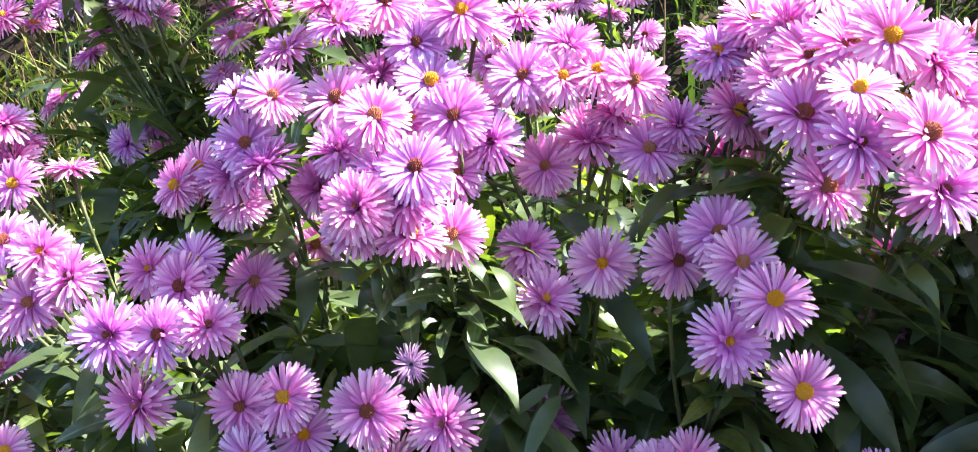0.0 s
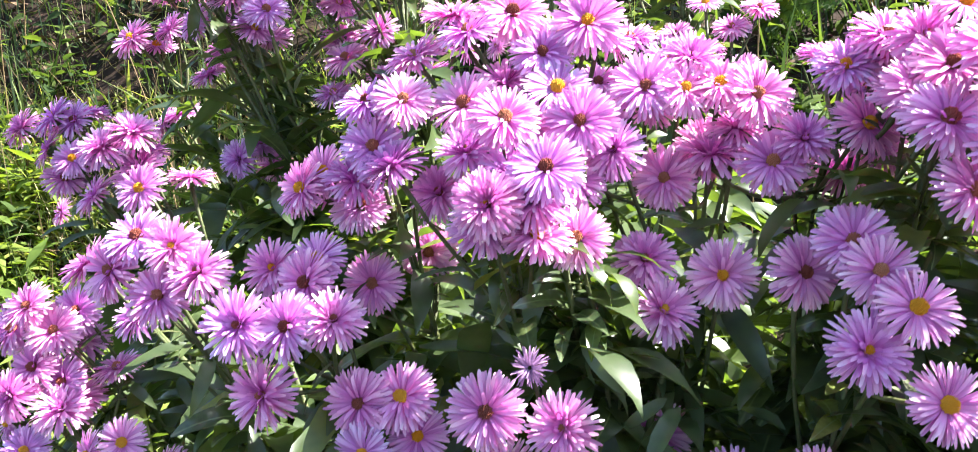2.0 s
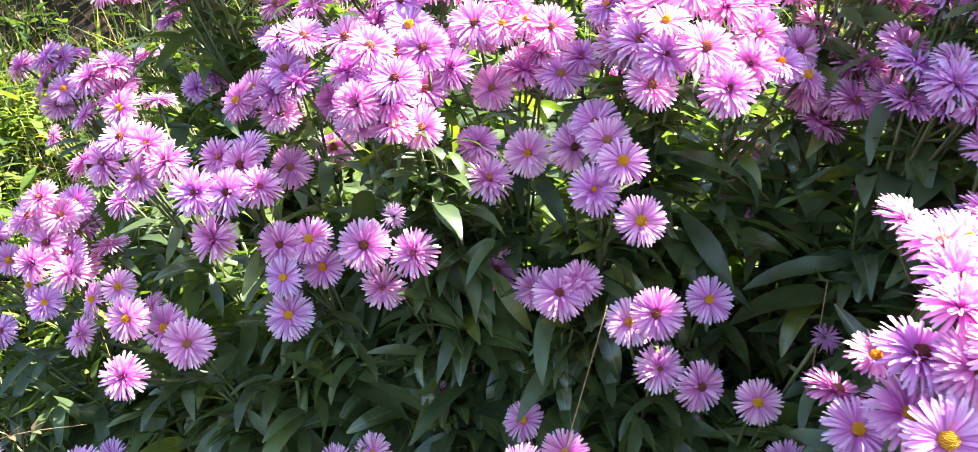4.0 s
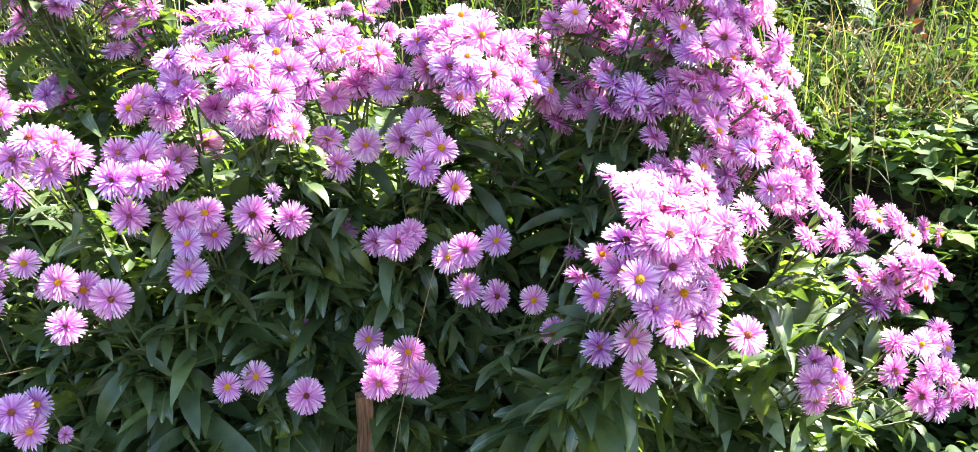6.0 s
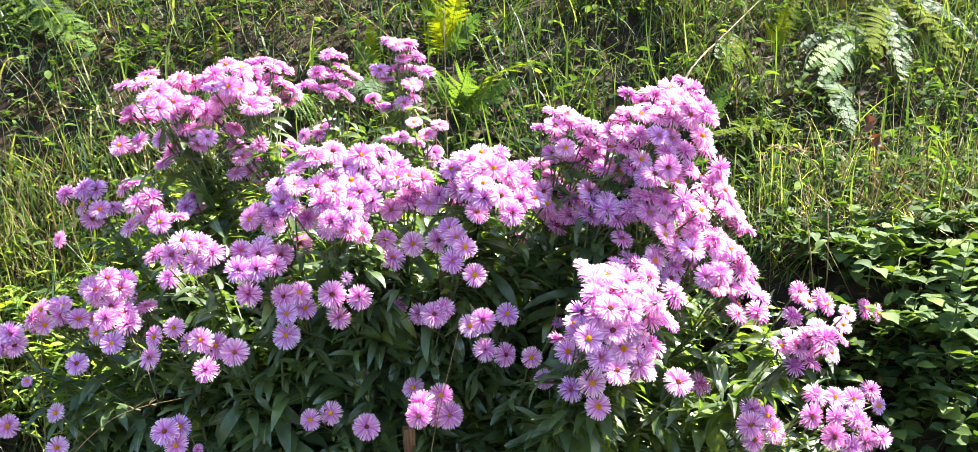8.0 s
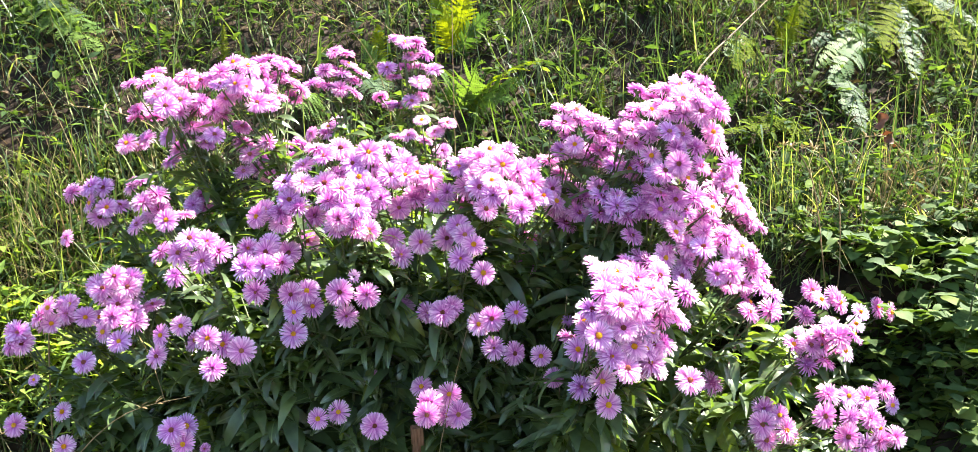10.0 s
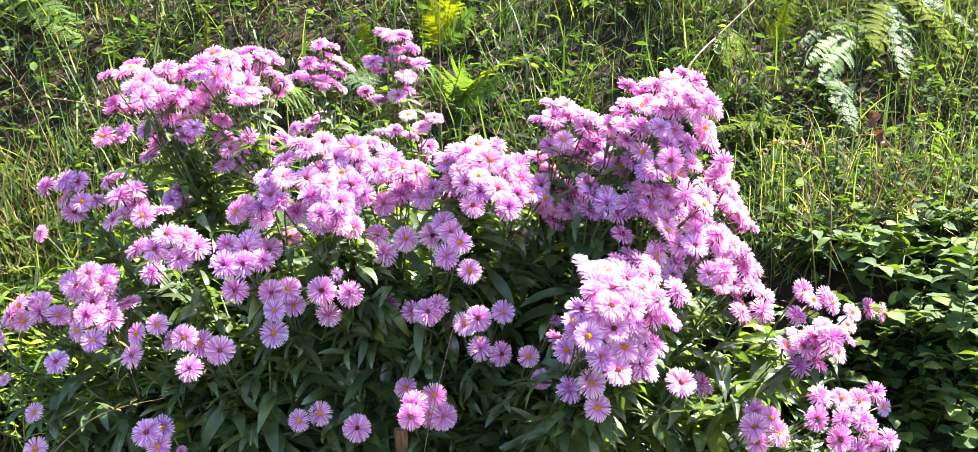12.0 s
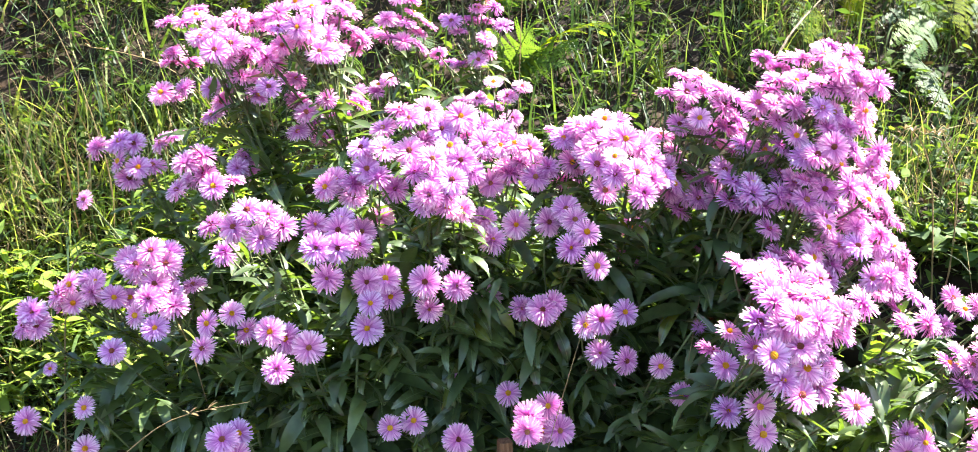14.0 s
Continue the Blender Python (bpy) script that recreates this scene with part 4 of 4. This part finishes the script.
# ---- ferns ----
def frond(parent, base, tip, lift, spread, material, seed, face=(0.05, -0.9, 0.45), pairs=17):
    """A feathery frond from base to tip; lift raises its middle, face is the way its upper side looks."""
    rg = random.Random(seed)
    base, tip, face = Vector(base), Vector(tip), Vector(face).normalized()
    length = (tip - base).length * 1.1
    spine = bezier(base, base.lerp(tip, 0.5) + Vector((0, 0, 2 * lift)), tip, 28)
    s = Soup()
    s.tube(spine, [0.0020 * (1 - 0.8 * i / 27) for i in range(28)], 4)
    for k in range(pairs):
        f = 0.10 + 0.89 * k / (pairs - 1)
        q = f * 27
        i = min(26, int(q))
        at = spine[i].lerp(spine[i + 1], q - i)
        tang = (spine[i + 1] - spine[i]).normalized()
        across = tang.cross(face).normalized()
        up = across.cross(tang)
        ln = length * spread * (1.04 - f) ** 0.8 * min(1.0, 0.55 + f * 2.2) * rg.uniform(0.9, 1.08)
        for side in (-1, 1):
            d = (across * side + tang * 0.45 + up * rg.gauss(-0.15, 0.2)).normalized()
            n = max(3, int(ln / 0.0062))
            w = d.cross(up).normalized()
            for j in range(n):
                t = (j + 0.5) / n
                c = at + d * (ln * t) - up * (ln * 0.18 * t * t)
                size = (length / pairs) * 0.50 * (1 - t) ** 0.7 + 0.0008
                for sg in (-1, 1):
                    e = (w * sg + d * 0.5).normalized() * size
                    h = d * (ln / n * 0.50)
                    s.strip([[c - h, c + h], [c + e * 0.6 - h * 0.9 - up * 0.0006, c + e * 0.6 + h * 0.9 - up * 0.0006], [c + e - h * 0.2, c + e + h * 0.2]])
    m = parent.matrix_basis.inverted()
    part("frond", s.mesh("frond", material), parent, m)


def fern(x, y, fronds, label):
    thing = new("fern", None)
    thing.location = (x, y, ground_z(x, y) - 0.01)
    for i, (tip, lift, spread, material, *face) in enumerate(fronds):
        start = Vector((x, y, ground_z(x, y) - 0.01))
        frond(thing, start, tip, lift, spread, material, int(abs(x) * 1000) + i, *face)
    tagged(thing, label, "fern", "ferns on the bank")


OVER = (0.0, -0.35, 0.95)
fern(0.203, 1.490, [((0.404, 1.288, 1.075), 0.04, 0.29, FERN_SUNLIT, OVER), ((0.345, 1.317, 1.024), 0.02, 0.34, FERN), ((0.318, 1.320, 0.980), 0.02, 0.34, FERN), ((0.141, 1.348, 1.045), 0.02, 0.31, FERN), ((0.236, 1.290, 1.075), 0.02, 0.34, FERN)], "green fern with an arching frond over dark grass")
fern(0.198, 1.731, [((0.143, 1.781, 1.337), 0.02, 0.35, FERN_SUNLIT), ((0.239, 1.681, 1.331), 0.02, 0.35, FERN_SUNLIT), ((0.293, 1.624, 1.238), 0.02, 0.31, FERN), ((0.162, 1.592, 1.253), 0.02, 0.34, FERN_SUNLIT)], "bright yellow-green fern with upright feathery fronds")
fern(-0.025, 1.663, [((-0.026, 1.680, 1.211), 0.01, 0.32, FERN_SUNLIT), ((-0.071, 1.624, 1.162), 0.01, 0.34, FERN)], "small upright yellow-green fern behind the asters")
fern(-0.476, 1.721, [((-0.486, 1.777, 1.224), 0.00, 0.16, FERN_SUNLIT)], "single upright fern frond in a sunlit yellow-green")
fern(-0.402, 1.720, [((-0.416, 1.722, 1.182), 0.00, 0.14, FERN_PALE)], "small pale fern sprig in the grass")
fern(-0.079, 1.676, [((-0.022, 1.361, 1.002), 0.01, 0.36, FERN_PALE)], "low fern with a pale drooping frond behind the asters")
fern(-0.186, 1.571, [((-0.245, 1.302, 0.966), 0.02, 0.41, FERN), ((-0.221, 1.335, 0.995), 0.02, 0.36, FERN)], "low green fern among the aster leaves")
fern(-1.174, 2.026, [((-0.894, 1.799, 1.252), 0.02, 0.21, FERN_PALE, OVER), ((-0.812, 1.706, 1.198), 0.02, 0.23, FERN, OVER), ((-0.794, 1.636, 1.139), 0.02, 0.23, FERN, OVER)], "pale green fern arching over shaded grass")
fern(0.834, 1.360, [((0.935, 1.378, 1.026), 0.01, 0.27, FERN), ((0.915, 1.310, 0.988), 0.01, 0.27, FERN), ((0.883, 1.257, 0.942), 0.01, 0.27, FERN)], "dark green fern with small fronds beside the asters")
fern(1.150, 1.380, [((0.823, 1.162, 0.892), 0.02, 0.21, FERN_SUNLIT, OVER), ((0.898, 1.251, 0.920), 0.02, 0.21, FERN_SUNLIT, OVER)], "low fern frond in a sunlit golden tone lying over the grass")
fern(1.204, 1.656, [((1.339, 1.777, 1.343), 0.01, 0.27, FERN_SUNLIT), ((1.241, 1.661, 1.274), 0.01, 0.25, FERN_SUNLIT), ((1.135, 1.583, 1.215), 0.01, 0.25, FERN_SUNLIT)], "small yellow-green fern among dead brown stalks")
fern(1.120, 1.682, [((0.943, 1.469, 1.106), 0.01, 0.25, FERN), ((0.943, 1.398, 1.066), 0.01, 0.25, FERN_SUNLIT)], "small dark fern among brown stalks")
fern(1.591, 1.763, [((1.236, 1.549, 1.143), 0.02, 0.19, FERN_PALE), ((1.206, 1.452, 1.074), 0.02, 0.17, FERN), ((1.212, 1.391, 1.022), 0.02, 0.17, FERN)], "dull green fern with overlapping broad fronds")
fern(1.346, 1.572, [((1.200, 1.195, 0.892), 0.02, 0.19, FERN_PALE), ((1.205, 1.295, 0.941), 0.02, 0.17, FERN), ((1.441, 1.566, 1.131), 0.02, 0.16, FERN_SUNLIT)], "pale fern frond hanging down over the grass")
fern(1.787, 1.981, [((1.423, 1.478, 1.105), 0.02, 0.20, FERN_SUNLIT), ((1.680, 1.471, 1.098), 0.04, 0.16, FERN_SUNLIT), ((1.802, 1.576, 1.171), 0.04, 0.16, FERN_PALE), ((1.463, 1.400, 1.036), 0.02, 0.14, FERN_PALE), ((1.756, 1.717, 1.256), 0.03, 0.16, FERN_PALE)], "large pale fern with broad fronds, some coloured golden as if sunlit")
fern(0.571, 1.420, [((0.593, 1.475, 1.035), 0.00, 0.20, FERN_SUNLIT), ((0.536, 1.380, 0.934), 0.01, 0.28, FERN)], "upright fern frond coloured yellow as if backlit")



def broad_plant(at, size, yaw, pitch):
    """A few broad leaves on one stalk."""
    at = Vector(at)
    g = Vector((at.x, at.y + 0.02, ground_z(at.x, at.y + 0.02) - 0.01))
    thing = new("broadleaf_plant", None)
    thing.location = g
    d = Soup()
    d.tube(bezier(Vector((0, 0, 0)), Vector((0, 0, (at - g).z * 0.7)), at - g, 6), [0.0018, 0.0017, 0.0016, 0.0015, 0.0014, 0.0012], 5)
    part("stem", d.mesh("stem", STEM), thing)
    for k, (dy, f) in enumerate(((0.0, 1.0), (2.1, 0.7), (4.0, 0.6))):
        part("leaf", WEED_LEAVES[k], thing, Matrix.Translation(at - g) @ Matrix.Rotation(yaw + dy, 4, "Z") @ Matrix.Rotation(-pitch, 4, "Y") @ Matrix.Scale(size * f, 4))
    tagged(thing, "small plant with broad oval green leaves on the bank", "plant", "broad-leaved plants")


broad_plant((-0.727, 1.627, 1.103), 0.075, -1.2, 0.2)
broad_plant((-0.904, 1.416, 0.899), 0.055, -1.8, 0.3)
broad_plant((-0.651, 1.756, 1.195), 0.060, -0.6, 0.2)
broad_plant((-0.718, 1.833, 1.259), 0.055, -1.6, 0.6)
broad_plant((0.944, 0.732, 0.707), 0.060, -1.3, 0.1)
broad_plant((0.950, 0.673, 0.665), 0.055, -2.2, 0.2)
broad_plant((1.021, 0.699, 0.695), 0.050, -0.8, 0.1)
broad_plant((0.975, 0.610, 0.630), 0.055, -1.5, 0.2)


# ---- tall stalks and twigs ----
def stalk(points, radius, material, label, name="grass_stalk", seeds=0):
    pts = [Vector(p) for p in points]
    fine = []
    for i in range(len(pts) - 1):
        a, b = pts[max(0, i - 1)], pts[i]
        c, d = pts[i + 1], pts[min(len(pts) - 1, i + 2)]
        for k in range(6):
            t = k / 6
            fine.append(0.5 * (2 * b + (c - a) * t + (2 * a - 5 * b + 4 * c - d) * t * t + (3 * b - a - 3 * c + d) * t ** 3))
    fine.append(pts[-1])
    s = Soup()
    n = len(fine) - 1
    s.tube(fine, [radius * (1 - 0.7 * i / n) for i in range(n + 1)], 5)
    for k in range(seeds):
        q = fine[int(n * rng.uniform(0.72, 1.0))]
        blade(s, rng.uniform(0.012, 0.02), 0.0022, 0.4, 0.3, 3, origin=q, turn=Matrix.Rotation(rng.uniform(0, 6.28), 3, "Z") @ Matrix.Rotation(-rng.uniform(0.3, 1.2), 3, "Y"))
    ob = new(name, s.mesh(name, material))
    tagged(ob, label, "stalk" if name == "grass_stalk" else "twig")


def on_ground(x, y):
    return (x, y, ground_z(x, y) - 0.01)


DRY = "tall dry grass stalk rising over the flowers"
stalk([on_ground(0.16, 1.02), (0.155, 1.0, 0.75), (0.15, 0.98, 1.05), (0.15, 0.97, 1.3)], 0.0016, STRAW, DRY)
stalk([on_ground(0.86, 0.72), (0.84, 0.70, 0.62), (0.80, 0.68, 0.80), (0.74, 0.66, 0.87), (0.70, 0.65, 0.83)], 0.0018, STRAW, "arching dry straw-coloured grass stalk", seeds=16)
stalk([on_ground(0.88, 0.74), (0.87, 0.70, 0.62), (0.85, 0.68, 0.78), (0.80, 0.67, 0.86), (0.76, 0.66, 0.86)], 0.0018, STRAW, "arching dry straw-coloured grass stalk", seeds=16)
stalk([on_ground(-0.55, 0.60), (-0.52, 0.56, 0.62), (-0.45, 0.52, 0.67), (-0.36, 0.48, 0.60), (-0.32, 0.46, 0.50)], 0.0014, STRAW, "arching dry grass stalk beside the bush")
stalk([on_ground(-0.45, 0.30), (-0.42, 0.30, 0.42), (-0.34, 0.30, 0.53), (-0.24, 0.30, 0.56)], 0.0011, STRAW, "thin dry grass stalk before the bush", seeds=6)
stalk([(0.62, 0.98, 0.90), (0.72, 1.06, 1.04), (0.86, 1.2, 1.14), (1.06, 1.38, 1.28)], 0.0036, TWIG, "bare brown twig leaning on the bank", "twig")
stalk([on_ground(-0.62, 1.05), (-0.60, 1.0, 0.72), (-0.66, 0.98, 0.95), (-0.72, 0.98, 1.05)], 0.0012, STRAW, DRY)
stalk([on_ground(1.25, 1.02), (1.2, 1.0, 0.82), (1.1, 0.95, 0.88), (0.95, 0.9, 0.86)], 0.0022, STRAW, "dry bent stalk lying over the grass", seeds=10)
stalk([on_ground(0.26, 0.33), (0.25, 0.31, 0.5), (0.26, 0.30, 0.68)], 0.0009, STRAW, "thin pale grass stalk before the leaves")
stalk([on_ground(0.06, 0.30), (0.08, 0.29, 0.45), (0.13, 0.30, 0.66)], 0.0009, STRAW, "thin pale grass stalk before the leaves")
for i in range(24):
    gx, gy = rng.uniform(-1.4, 1.8), rng.uniform(1.0, 1.9)
    g = on_ground(gx, gy)
    a, h = rng.gauss(0, 0.14), rng.uniform(0.25, 0.55)
    stalk([g, (gx + a * 0.3, gy - 0.03, g[2] + h * 0.5), (gx + a, gy - 0.08, g[2] + h * 0.9), (gx + a * 1.9, gy - 0.12, g[2] + h)], rng.uniform(0.0008, 0.0016), STRAW if rng.random() < 0.6 else GRASS,
          "thin grass stalk with a seed head on the bank", seeds=rng.choice((0, 6, 12)))


def dead_leaf(at, size, yaw, pitch):
    s = Soup()
    blade(s, size, size * 0.34, 1.4, 0.7, 8, 0.5)
    blade(s, size * 0.8, size * 0.16, -1.0, 0.8, 8, 0.5, turn=Matrix.Rotation(0.7, 3, "Z"))
    ob = new("dead_leaf", s.mesh("dead_leaf", RUST_LEAF))
    ob.matrix_world = Matrix.Translation(at) @ Matrix.Rotation(yaw, 4, "Z") @ Matrix.Rotation(pitch, 4, "Y")
    tagged(ob, "curled rust-brown dead leaf hanging in the grass", "dead leaf")


dead_leaf((1.05, 0.88, 0.93), 0.038, 0.4, 1.3)
dead_leaf((1.08, 0.88, 0.89), 0.034, 2.0, 1.0)


def buttercup(at):
    s = Soup()
    for i in range(5):
        blade(s, 0.006, 0.003, -0.3, 0.1, 3, turn=Matrix.Rotation(i * 1.2566, 3, "Z"))
    thing = new("small_flower", s.mesh("small_flower", YELLOW))
    thing.location = at
    d = Soup()
    d.tube([Vector((0, 0, 0)), Vector((0.005, 0.01, -0.08)), Vector((0, 0.02, -0.2))], [0.0006, 0.0006, 0.0008], 4)
    part("stem", d.mesh("stem", STEM), thing)
    tagged(thing, "tiny five-petalled yellow wild flower in the grass", "flower", "yellow wild flowers")


for p in ((0.96, 0.80, 0.72), (0.88, 0.82, 0.73), (0.93, 0.66, 0.60), (1.18, 0.7, 0.66)):
    buttercup(p)
